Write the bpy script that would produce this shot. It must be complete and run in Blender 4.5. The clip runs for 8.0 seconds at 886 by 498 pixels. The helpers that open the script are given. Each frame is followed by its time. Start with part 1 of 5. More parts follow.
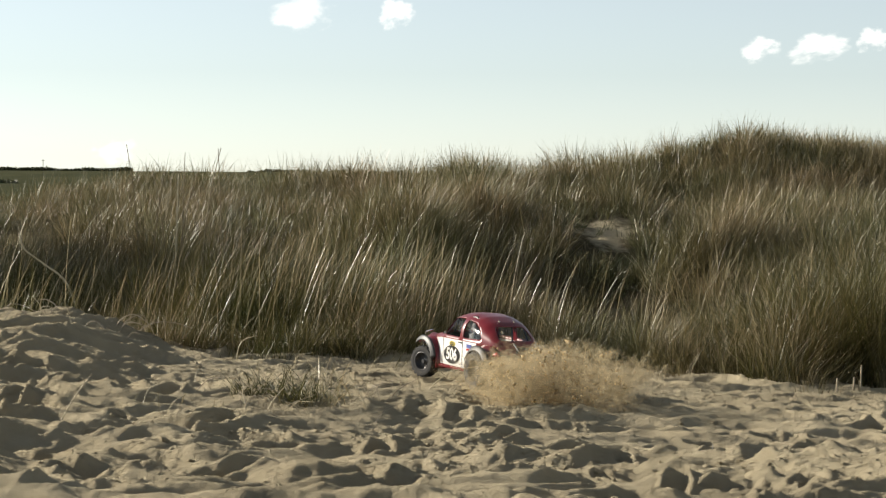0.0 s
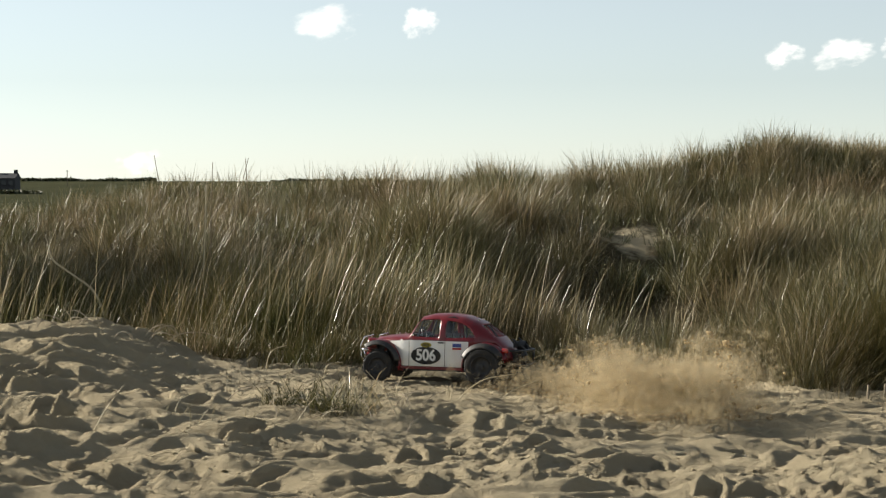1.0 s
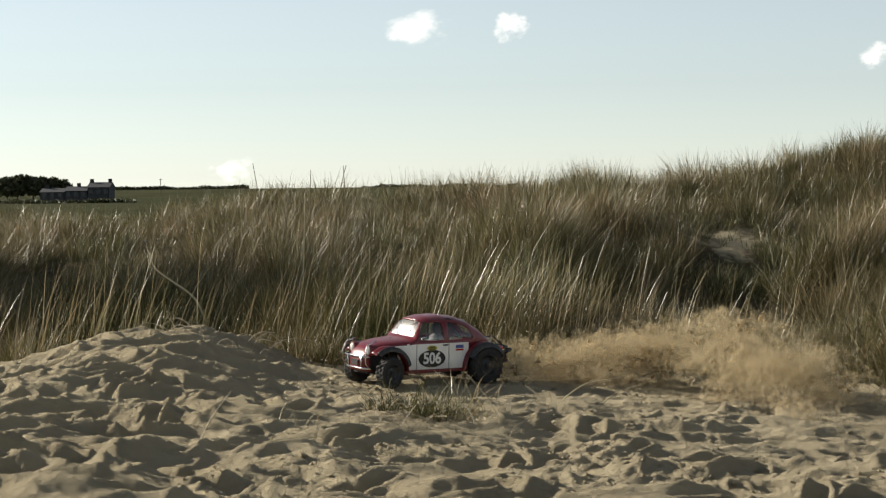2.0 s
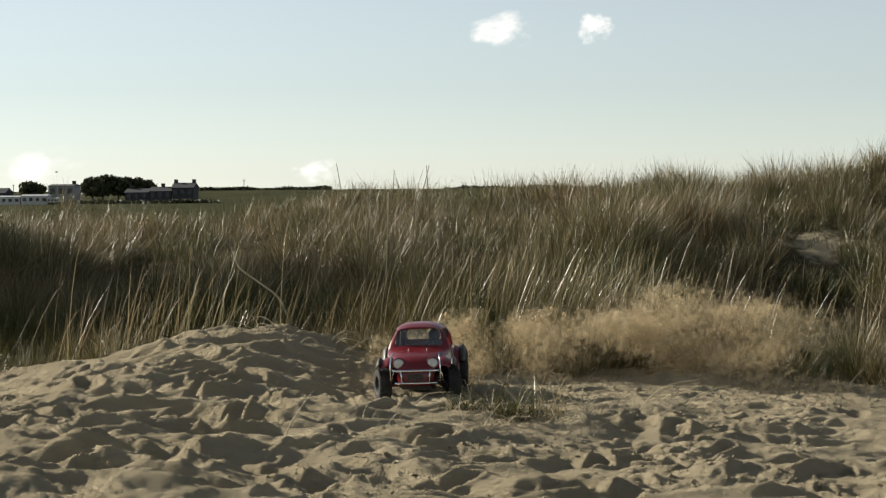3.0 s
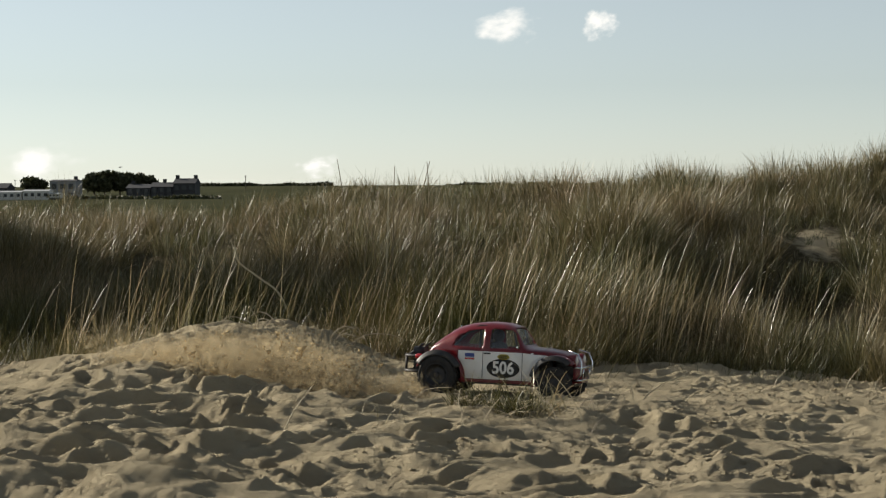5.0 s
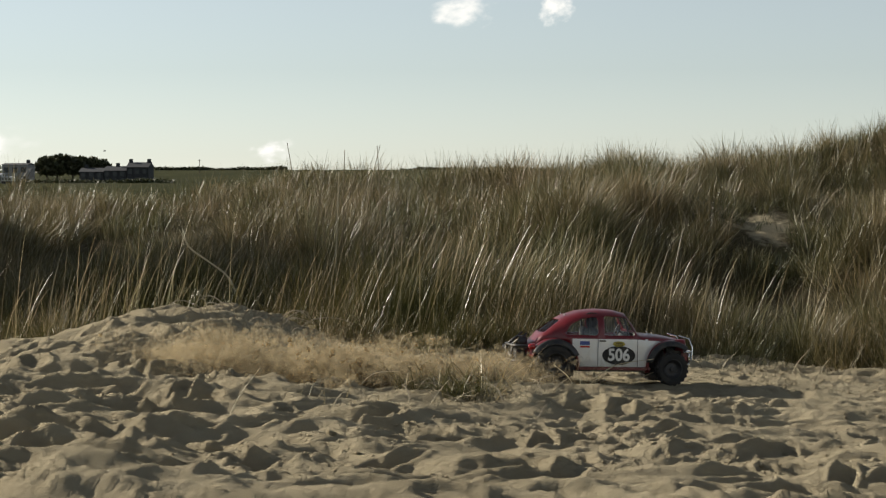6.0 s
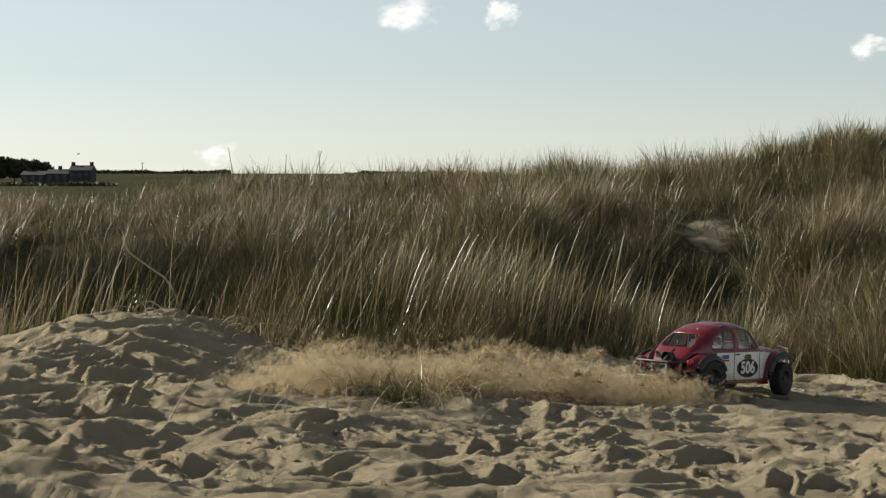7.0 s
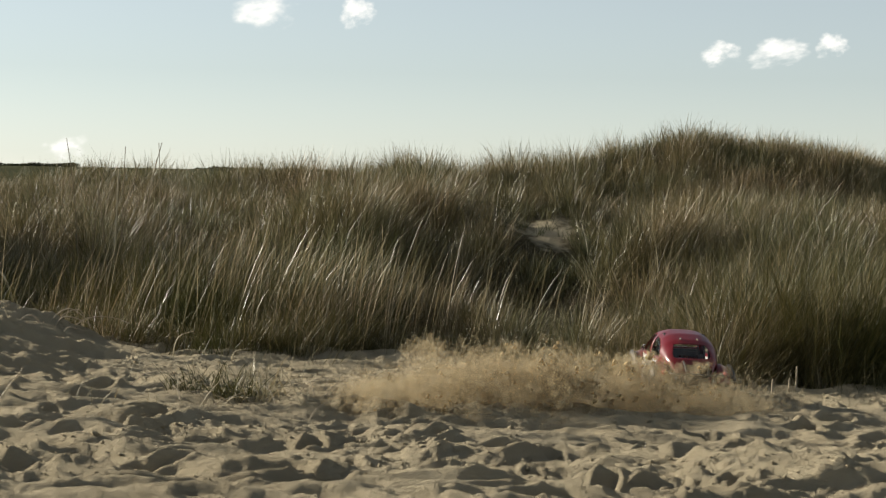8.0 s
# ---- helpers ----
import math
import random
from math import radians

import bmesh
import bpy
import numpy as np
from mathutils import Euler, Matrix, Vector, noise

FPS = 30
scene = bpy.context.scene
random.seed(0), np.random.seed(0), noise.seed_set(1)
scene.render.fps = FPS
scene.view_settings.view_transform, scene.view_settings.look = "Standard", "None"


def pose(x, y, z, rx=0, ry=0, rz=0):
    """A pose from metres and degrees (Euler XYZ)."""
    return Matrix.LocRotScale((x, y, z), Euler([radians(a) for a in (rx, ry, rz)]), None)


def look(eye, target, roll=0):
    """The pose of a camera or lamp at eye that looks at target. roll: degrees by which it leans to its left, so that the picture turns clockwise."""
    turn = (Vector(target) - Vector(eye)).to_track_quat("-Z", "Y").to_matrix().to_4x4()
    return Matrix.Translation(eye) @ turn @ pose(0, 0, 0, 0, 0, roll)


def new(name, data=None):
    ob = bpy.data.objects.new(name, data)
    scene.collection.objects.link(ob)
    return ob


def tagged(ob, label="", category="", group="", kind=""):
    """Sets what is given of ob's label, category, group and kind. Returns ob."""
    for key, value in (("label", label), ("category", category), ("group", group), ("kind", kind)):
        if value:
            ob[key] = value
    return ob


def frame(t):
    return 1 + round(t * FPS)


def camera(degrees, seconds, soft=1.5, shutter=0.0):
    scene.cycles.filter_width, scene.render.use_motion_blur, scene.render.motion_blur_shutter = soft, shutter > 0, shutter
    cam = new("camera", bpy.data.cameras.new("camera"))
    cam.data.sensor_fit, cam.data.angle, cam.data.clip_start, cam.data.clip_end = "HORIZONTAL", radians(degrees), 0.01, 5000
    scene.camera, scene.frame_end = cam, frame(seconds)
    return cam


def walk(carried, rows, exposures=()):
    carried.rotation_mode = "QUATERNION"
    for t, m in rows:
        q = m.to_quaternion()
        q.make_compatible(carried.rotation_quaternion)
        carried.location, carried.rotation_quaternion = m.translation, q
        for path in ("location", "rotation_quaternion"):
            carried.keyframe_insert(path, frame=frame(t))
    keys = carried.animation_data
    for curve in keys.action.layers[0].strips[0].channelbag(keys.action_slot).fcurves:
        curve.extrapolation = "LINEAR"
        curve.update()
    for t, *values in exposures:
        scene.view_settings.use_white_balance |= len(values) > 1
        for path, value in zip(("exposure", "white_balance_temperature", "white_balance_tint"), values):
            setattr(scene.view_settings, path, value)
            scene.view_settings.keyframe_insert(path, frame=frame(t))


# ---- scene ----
# camera, carried by hand and panned after the car
cam = camera(25.0, 8.0, soft=1.3)
walk(cam, [
    (0.0, pose(0.028, 0.028, 1.020, 87.905, -0.397, -0.663)),
    (0.5, pose(0.010, 0.028, 1.022, 88.028, -0.094, -0.477)),
    (1.0, pose(0.000, 0.030, 1.023, 88.137, -0.030, -0.000)),
    (1.5, pose(-0.024, 0.017, 1.021, 88.266, 0.087, 0.964)),
    (2.0, pose(-0.039, -0.018, 1.029, 88.283, 0.604, 2.605)),
    (2.2, pose(-0.042, -0.016, 1.027, 88.290, 0.590, 3.320)),
    (3.3, pose(-0.047, -0.002, 1.019, 88.365, 0.420, 5.247)),
    (3.5, pose(-0.047, 0.000, 1.018, 88.381, 0.408, 5.393)),
    (4.0, pose(-0.050, -0.020, 1.025, 88.373, 0.392, 5.488)),
    (4.2, pose(-0.049, -0.021, 1.024, 88.370, 0.380, 5.420)),
    (5.3, pose(-0.033, -0.024, 1.014, 88.095, 0.210, 4.704)),
    (5.5, pose(-0.029, -0.024, 1.012, 87.965, 0.177, 4.429)),
    (6.0, pose(-0.009, -0.021, 1.014, 87.802, 0.098, 3.699)),
    (6.5, pose(-0.007, -0.030, 1.019, 87.824, -0.066, 2.929)),
    (7.0, pose(0.006, -0.007, 1.023, 87.916, -0.059, 2.096)),
    (7.5, pose(0.033, -0.009, 1.026, 87.967, -0.040, 0.928)),
    (7.8, pose(0.058, 0.013, 1.016, 87.950, -0.620, -0.850)),
    (8.0, pose(0.075, 0.027, 1.009, 87.918, -1.080, -2.146)),
], [(0.0, 0.98), (1.5, 0.89), (3.5, 0.66), (5.5, 0.58), (7.0, 0.66), (8.0, 0.70)])

# ---- light ----
SUN_AZ, SUN_EL = 159.0, 23.0     # direction to the sun, counter-clockwise from +x, and its height
sun_way = Vector((math.cos(radians(SUN_AZ)) * math.cos(radians(SUN_EL)),
                  math.sin(radians(SUN_AZ)) * math.cos(radians(SUN_EL)), math.sin(radians(SUN_EL))))
lamp = bpy.data.lights.new("sun", "SUN")
lamp.energy, lamp.angle, lamp.color = 5.0, radians(0.6), (1.0, 0.92, 0.785)
new("sun", lamp).matrix_world = look(sun_way * 50, (0, 0, 0))
world = bpy.data.worlds.new("sky")
world.use_nodes = True
scene.world = world
wn, wl = world.node_tree.nodes, world.node_tree.links
sky = wn.new("ShaderNodeTexSky")
sky.sky_type, sky.sun_disc = "NISHITA", False
sky.sun_elevation, sky.sun_rotation = radians(SUN_EL), radians(90 - SUN_AZ)
sky.air_density, sky.dust_density, sky.ozone_density = 0.85, 0.05, 2.5
hazy = wn.new("ShaderNodeHueSaturation")
hazy.inputs["Saturation"].default_value = 0.42
wl.new(sky.outputs[0], hazy.inputs["Color"])
hazy.inputs["Hue"].default_value = 0.5
cool = wn.new("ShaderNodeMix")
cool.data_type, cool.blend_type = "RGBA", "MULTIPLY"
cool.inputs[0].default_value, cool.inputs[7].default_value = 1.0, (0.97, 1.0, 0.975, 1)
wl.new(hazy.outputs[0], cool.inputs[6])
wl.new(cool.outputs[2], wn["Background"].inputs[0])
wn["Background"].inputs[1].default_value = 0.071


# ---- materials ----
def material(name):
    m = bpy.data.materials.new(name)
    m.use_nodes = True
    return m, m.node_tree.nodes, m.node_tree.links, m.node_tree.nodes["Principled BSDF"]


def noise_tex(n, l, vec, scale, detail=4.0, rough=0.6):
    t = n.new("ShaderNodeTexNoise")
    t.inputs["Scale"].default_value, t.inputs["Detail"].default_value = scale, detail
    t.inputs["Roughness"].default_value = rough
    l.new(vec, t.inputs["Vector"])
    return t.outputs["Fac"]


def ramp(n, l, fac, stops):
    r = n.new("ShaderNodeValToRGB")
    els = r.color_ramp.elements
    while len(els) < len(stops):
        els.new(0.5)
    for e, (p, c) in zip(els, stops):
        e.position, e.color = p, (*c, 1)
    l.new(fac, r.inputs[0])
    return r.outputs[0]


def mixed(n, l, fac, a, b, mode="MIX"):
    m = n.new("ShaderNodeMix")
    m.data_type, m.blend_type = "RGBA", mode
    for sock, v in ((m.inputs[0], fac), (m.inputs[6], a), (m.inputs[7], b)):
        if isinstance(v, (int, float)):
            sock.default_value = v
        elif isinstance(v, tuple):
            sock.default_value = (*v, 1)
        else:
            l.new(v, sock)
    return m.outputs[2]


def bumped(n, l, bsdf, height, strength, dist):
    b = n.new("ShaderNodeBump")
    b.inputs["Strength"].default_value, b.inputs["Distance"].default_value = strength, dist
    l.new(height, b.inputs["Height"])
    l.new(b.outputs[0], bsdf.inputs["Normal"])


def plain(name, color, rough=0.5, metal=0.0, var=0.25, scale=40.0, coat=0.0, dust=0.0):
    """A surface with two scales of uneven colour, a little relief, and dry sand dust lying on it."""
    m, n, l, b = material(name)
    co = n.new("ShaderNodeTexCoord").outputs["Object"]
    f1 = noise_tex(n, l, co, scale, 5)
    f2 = noise_tex(n, l, co, scale * 0.12, 2)
    dark = tuple(c * (1 - var) for c in color)
    col = mixed(n, l, f1, dark, color)
    col = mixed(n, l, mult(n, l, f2, 0.35), col, tuple(c * (1 - var * 1.2) for c in color))
    if dust:
        up = ramp(n, l, noise_tex(n, l, co, scale * 0.5, 6, 0.7), [(0.45, (0, 0, 0)), (0.75, (dust,) * 3)])
        col = mixed(n, l, up, col, (0.36, 0.29, 0.19))
    l.new(col, b.inputs["Base Color"])
    b.inputs["Roughness"].default_value, b.inputs["Metallic"].default_value = rough, metal
    b.inputs["Coat Weight"].default_value = coat
    b.inputs["Coat Roughness"].default_value = 0.08
    bumped(n, l, b, f1, 0.15, 0.002)
    return m


def mult(n, l, v, k):
    m = n.new("ShaderNodeMath")
    m.operation = "MULTIPLY"
    l.new(v, m.inputs[0])
    m.inputs[1].default_value = k
    return m.outputs[0]


def ground_material():
    m, n, l, b = material("dune_sand")
    geo = n.new("ShaderNodeNewGeometry").outputs["Position"]
    fine = noise_tex(n, l, geo, 260, 3, 0.7)
    mid = noise_tex(n, l, geo, 21, 9, 0.70)
    big = noise_tex(n, l, geo, 1.3, 4)
    sand = ramp(n, l, big, [(0.3, (0.43, 0.372, 0.258)), (0.7, (0.62, 0.543, 0.385))])
    sand = mixed(n, l, mid, mixed(n, l, 1.0, sand, (0.80, 0.78, 0.74), "MULTIPLY"), sand)
    sand = mixed(n, l, mult(n, l, fine, 0.5), sand, (0.30, 0.24, 0.155))
    # dead leaf litter under the marram, then pasture in the distance
    sep = n.new("ShaderNodeSeparateXYZ")
    l.new(geo, sep.inputs[0])
    # the litter tones are also darkened to stand for shade in the hollows
    litter = ramp(n, l, mid, [(0.3, (0.055, 0.045, 0.026)), (0.7, (0.130, 0.108, 0.065))])
    pasture = ramp(n, l, noise_tex(n, l, geo, 0.03, 5), [(0.35, (0.030, 0.033, 0.014)), (0.7, (0.058, 0.058, 0.026))])

    def step(v, lo, hi):
        r = n.new("ShaderNodeMapRange")
        r.inputs[1].default_value, r.inputs[2].default_value = lo, hi
        l.new(v, r.inputs[0])
        return r.outputs[0]

    wob = n.new("ShaderNodeMath")
    l.new(sep.outputs[1], wob.inputs[0])
    l.new(mult(n, l, big, 1.2), wob.inputs[1])
    patch = ramp(n, l, noise_tex(n, l, geo, 0.9, 5), [(0.32, (0.75,) * 3), (0.52, (1, 1, 1))])
    amount = n.new("ShaderNodeMath")
    amount.operation = "MULTIPLY"
    l.new(step(wob.outputs[0], 11.9, 12.9), amount.inputs[0])
    l.new(patch, amount.inputs[1])
    # bare trodden sand on the way up the dune
    worn = n.new("ShaderNodeVectorMath")
    worn.operation = "SUBTRACT"
    l.new(geo, worn.inputs[0])
    worn.inputs[1].default_value = (1.49, 15.55, 0.0)
    flat = n.new("ShaderNodeVectorMath")
    flat.operation = "MULTIPLY"
    l.new(worn.outputs[0], flat.inputs[0])
    flat.inputs[1].default_value = (2.9, 1.8, 0.0)
    far_off = n.new("ShaderNodeVectorMath")
    far_off.operation = "LENGTH"
    l.new(flat.outputs[0], far_off.inputs[0])
    edge = n.new("ShaderNodeMath")
    l.new(far_off.outputs["Value"], edge.inputs[0])
    l.new(mult(n, l, noise_tex(n, l, geo, 5.0, 5, 0.65), 2.4), edge.inputs[1])
    path = n.new("ShaderNodeMath")
    path.operation = "MULTIPLY"
    l.new(amount.outputs[0], path.inputs[0])
    l.new(step(edge.outputs[0], 1.65, 2.05), path.inputs[1])
    col = mixed(n, l, path.outputs[0], sand, litter)
    col = mixed(n, l, step(sep.outputs[1], 45, 70), col, pasture)
    l.new(col, b.inputs["Base Color"])
    b.inputs["Roughness"].default_value = 0.95
    b.inputs["Specular IOR Level"].default_value = 0.02
    add = n.new("ShaderNodeMath")
    l.new(mid, add.inputs[0])
    l.new(mult(n, l, fine, 0.35), add.inputs[1])
    bumped(n, l, b, add.outputs[0], 1.0, 0.048)
    return m


def blade_material(name, stops, gloss, thin, shine=0.5):
    """Grass blade: one random tint for each blade, some light through the leaf, and a waxy gloss."""
    m, n, l, b = material(name)
    rnd = n.new("ShaderNodeNewGeometry").outputs["Random Per Island"]
    col = ramp(n, l, rnd, stops)
    co = n.new("ShaderNodeTexCoord").outputs["Object"]
    col = mixed(n, l, mult(n, l, noise_tex(n, l, co, 9, 3), 0.5), col, (0.10, 0.085, 0.04))
    # whole tussocks differ: some greener, some bleached
    stand = ramp(n, l, noise_tex(n, l, co, 1.1, 3), [(0.36, (0.56, 0.64, 0.46)), (0.64, (1.24, 1.12, 1.04))])
    col = mixed(n, l, 1.0, col, stand, "MULTIPLY")
    l.new(col, b.inputs["Base Color"])
    b.inputs["Roughness"].default_value, b.inputs["Specular IOR Level"].default_value = gloss, shine
    tr = n.new("ShaderNodeBsdfTranslucent")
    l.new(col, tr.inputs[0])
    mix = n.new("ShaderNodeMixShader")
    mix.inputs[0].default_value = thin
    l.new(b.outputs[0], mix.inputs[1])
    l.new(tr.outputs[0], mix.inputs[2])
    l.new(mix.outputs[0], n["Material Output"].inputs[0])
    return m


M_GROUND = ground_material()
M_GRASS = blade_material("marram_blade", [(0.0, (0.056, 0.055, 0.020)), (0.35, (0.130, 0.113, 0.055)),
                                          (0.7, (0.250, 0.208, 0.118)), (0.92, (0.43, 0.37, 0.25)), (1.0, (0.60, 0.54, 0.42))], 0.42, 0.22, 0.34)
# greener marram, its tones also darkened for the shaded sides of the stands
M_GREEN = blade_material("green_marram_blade", [(0.0, (0.034, 0.040, 0.013)), (0.5, (0.074, 0.077, 0.025)), (0.9, (0.15, 0.135, 0.055)), (1.0, (0.40, 0.34, 0.2))], 0.48, 0.20, 0.22)
M_DRY = blade_material("bleached_blade", [(0.0, (0.36, 0.29, 0.17)), (1.0, (0.60, 0.52, 0.36))], 0.32, 0.25, 0.5)


# ---- building helpers ----
def fast_mesh(name, verts, corners, sizes, mat, smooth=False):
    """A mesh from arrays: verts (n, 3), the flat corner list and the corner count of each face."""
    me = bpy.data.meshes.new(name)
    me.vertices.add(len(verts))
    me.vertices.foreach_set("co", np.asarray(verts, np.float32).ravel())
    me.loops.add(len(corners))
    me.loops.foreach_set("vertex_index", np.asarray(corners, np.int32))
    starts = np.concatenate(([0], np.cumsum(sizes)[:-1])).astype(np.int32)
    me.polygons.add(len(sizes))
    me.polygons.foreach_set("loop_start", starts)
    if smooth:
        me.polygons.foreach_set("use_smooth", np.ones(len(sizes), bool))
    me.materials.append(mat)
    me.update(calc_edges=True)
    return me


# ---- ground ----
def sstep(v, a, b):
    t = np.clip((v - a) / (b - a), 0, 1)
    return t * t * (3 - 2 * t)


def value_noise(x, y, scale, seed, octaves=4, gain=0.5):
    """Smooth noise of about -1 to 1 over arrays of places."""
    out, amp, tot = np.zeros_like(x), 1.0, 0.0
    for o in range(octaves):
        u, v = x * scale + 31.7 * o + seed * 17.3, y * scale - 12.9 * o + seed * 5.1
        iu, iv = np.floor(u), np.floor(v)
        fu, fv = u - iu, v - iv
        fu, fv = fu * fu * (3 - 2 * fu), fv * fv * (3 - 2 * fv)

        def h(a, b):
            s = np.sin(a * 127.1 + b * 311.7 + seed * 74.7) * 43758.5453
            return (s - np.floor(s)) * 2 - 1
        val = (h(iu, iv) * (1 - fu) + h(iu + 1, iv) * fu) * (1 - fv) + (h(iu, iv + 1) * (1 - fu) + h(iu + 1, iv + 1) * fu) * fv
        out, tot, amp, scale = out + amp * val, tot + amp, amp * gain, scale * 2.03
    return out / tot


def base_height(x, y):
    """The large shape of the land: trodden beach sand, a mound at one side, the marram dune, then low fields."""
    x, y = np.asarray(x, float), np.asarray(y, float)
    near = np.clip(-0.038 * x, -0.11, 0.09) - 0.03
    # the mound falls gently to one side and breaks off under the roots at the other
    near = near + 0.155 * np.exp(-np.abs((x + 2.0) / np.where(x > -2.0, 0.52, 0.95)) ** 3 - ((y - 10.9) / 0.75) ** 2)
    # the hollow that the car digs where it turns
    near = near - 0.065 * np.exp(-((x + 1.25) / 0.42) ** 2 - ((y - 9.4) / 0.45) ** 2)
    near = near - 0.16 * sstep(-x, 2.5, 3.9) + 0.10 * np.exp(-((x - 1.9) / 0.9) ** 2 - ((y - 6.7) / 0.9) ** 2)
    near = near - 0.22 * sstep(y, 11.15, 11.9) * sstep(-x, 0.9, 1.8)
    side = 0.77 + 0.13 * sstep(-x, 0.2, 2.2) - 0.02 * sstep(-x, 3.4, 5.2) + 0.05 * np.sin(x * 1.9 + 0.6)
    rise = side * sstep(y, 11.5, 17.2) + (0.30 * sstep(x, 0.5, 1.6) + 0.30 * sstep(x, 1.4, 2.6)) * sstep(y, 17.3, 18.8) * (1 - sstep(y, 21, 24))
    rise = rise + 0.10 * np.exp(-((x - 0.2) / 1.2) ** 2 - ((y - 19) / 2) ** 2)
    rise = rise - 0.22 * np.exp(-((x - 0.78) / 0.45) ** 2 - ((y - 13.7) / 0.9) ** 2) + 0.30 * np.exp(-((x + 0.05) / 0.36) ** 2 - ((y - 13.9) / 0.9) ** 2)
    # an added dune, out of view, put here to shade the grass behind the mound
    rise = rise + 3.2 * np.exp(-((x + 7.0) / 0.8) ** 2 - ((y - 15.0) / 1.6) ** 2)
    # the worn face of the path up the dune
    rise = rise + 0.07 * sstep(y, 14.8, 15.9) * (1 - sstep(y, 16.2, 17.4)) * np.exp(-((x - 1.49) / 0.6) ** 2) - 0.16 * np.exp(-((x - 1.25) / 0.35) ** 2 - ((y - 13.6) / 0.7) ** 2)
    dune = near + rise + (0.09 * value_noise(x, y, 0.55, 3, 3) + 0.17 * value_noise(x, y, 1.15, 41, 2)) * sstep(y, 11.8, 13.2)
    far = -1.2 + 3.2 * sstep(y, 470, 720) + 0.6 * sstep(y, 900, 1800) * sstep(x, -60, 0)
    return dune * (1 - sstep(y, 22, 40)) + far * sstep(y, 22, 40)


def spread(fine_lo, fine_hi, step, lo, hi, grow):
    mid = np.arange(fine_lo, fine_hi, step)
    up, d = [fine_hi], step
    while up[-1] < hi:
        d *= grow
        up.append(up[-1] + d)
    down, d = [fine_lo], step
    while down[-1] > lo:
        d *= grow
        down.append(down[-1] - d)
    return np.concatenate((np.array(down[:0:-1]), mid, np.array(up)))


def turned_noise(x, y, scale, turn, seed, octaves=3, gain=0.5):
    """Noise on a grid that is turned, so that no two layers share their axes."""
    c, s = math.cos(turn), math.sin(turn)
    return value_noise(x * c + y * s, -x * s + y * c, scale, seed, octaves, gain)


def build_ground():
    xs = spread(-3.6, 3.0, 0.0095, -2500, 2500, 1.16)
    ys = spread(6.2, 11.6, 0.0125, -1500, 3800, 1.10)
    X, Y = np.meshgrid(xs, ys)
    Z = base_height(X, Y)
    on_sand = 1 - sstep(Y, 11.4, 12.2)
    near = (np.abs(X) < 7) & (Y > 3) & (Y < 14)
    # the wind has drawn the lumps out a little, so the places are bent before the noise is taken
    wx = X + 0.10 * turned_noise(X, Y, 2.2, 0.4, 71, 2)
    wy = Y + 0.10 * turned_noise(X, Y, 2.2, 1.1, 72, 2)
    lump = turned_noise(wx * 0.75, wy * 1.1, 2.0, 0.45, 7, 2, 0.45)
    wave = 1 - 2.0 * np.abs(turned_noise(wx * 0.5, wy * 1.15, 5.0, 0.4, 9, 2, 0.35))
    small = turned_noise(wx * 0.6, wy * 1.1, 8.5, 0.35, 13, 2, 0.5)
    worn = sstep(turned_noise(X, Y, 0.8, 0.8, 61, 2), -0.35, 0.35)
    streak = 1 - 2.0 * np.abs(turned_noise(wx * 0.5, wy * 1.2, 8.0, 0.3, 19, 2, 0.45))
    rough = 0.046 * lump + (0.029 + 0.017 * worn) * wave + (0.014 + 0.010 * worn) * streak + (0.012 + 0.010 * worn) * small
    # deep old footprints towards the near side, their rims cut sharp by the wind
    deep = 1 - np.abs(turned_noise(wx * 0.8, wy, 1.7, 2.1, 51, 2, 0.4)) * 2.2
    rough = rough + 0.055 * deep * np.abs(deep) * sstep(X, -0.6, 0.8) * (1 - sstep(Y, 7.6, 8.6))
    # crumbled crust in patches and along the wheel tracks
    patchy = sstep(turned_noise(X, Y, 1.3, 0.3, 33, 2), 0.0, 0.35)
    track = np.exp(-((Y - 10.1) / 0.5) ** 2) * sstep(X, -1.9, -1.2)
    crumb = turned_noise(wx * 0.8, wy, 18, 0.7, 35, 3, 0.7)
    rough = rough + (0.009 + 0.012 * np.maximum(patchy, track)) * crumb
    flat = 1 - 0.62 * np.exp(-((Y - 10.1) / 0.55) ** 2) * sstep(X, -1.7, -1.1)
    Z = Z + np.where(near, rough * on_sand * flat * (1 + 0.35 * sstep(-X, 1.1, 1.6)), 0)
    Z = Z + 0.05 * turned_noise(X, Y, 5, 0.6, 83, 3) * sstep(Y, 14.5, 15.2) * (1 - sstep(Y, 17, 18))
    rng = np.random.default_rng(11)
    # fresh footprints: a pit with a pushed-up rim
    for _ in range(420):
        cx, cy = rng.uniform(-4.0, 3.4), rng.uniform(5.8, 11.2)
        a = rng.uniform(0.07, 0.13)
        bb = a * rng.uniform(0.4, 0.6)
        th = rng.normal(0.3, 0.8)
        pit = rng.uniform(0.012, 0.035) * (0.5 if cy > 9.4 else 1.0)
        i0, i1 = np.searchsorted(xs, (cx - 3.0 * a, cx + 3.0 * a))
        j0, j1 = np.searchsorted(ys, (cy - 3.0 * a, cy + 3.0 * a))
        if i1 <= i0 or j1 <= j0:
            continue
        dx, dy = X[j0:j1, i0:i1] - cx, Y[j0:j1, i0:i1] - cy
        u, v = (dx * math.cos(th) + dy * math.sin(th)) / a, (-dx * math.sin(th) + dy * math.cos(th)) / bb
        r = np.sqrt(u * u + v * v) * (1 + 0.25 * crumb[j0:j1, i0:i1])
        Z[j0:j1, i0:i1] += (-pit * np.exp(-r ** 5) + pit * 0.5 * np.exp(-((r - 1.25) / 0.4) ** 2)) * on_sand[j0:j1, i0:i1]
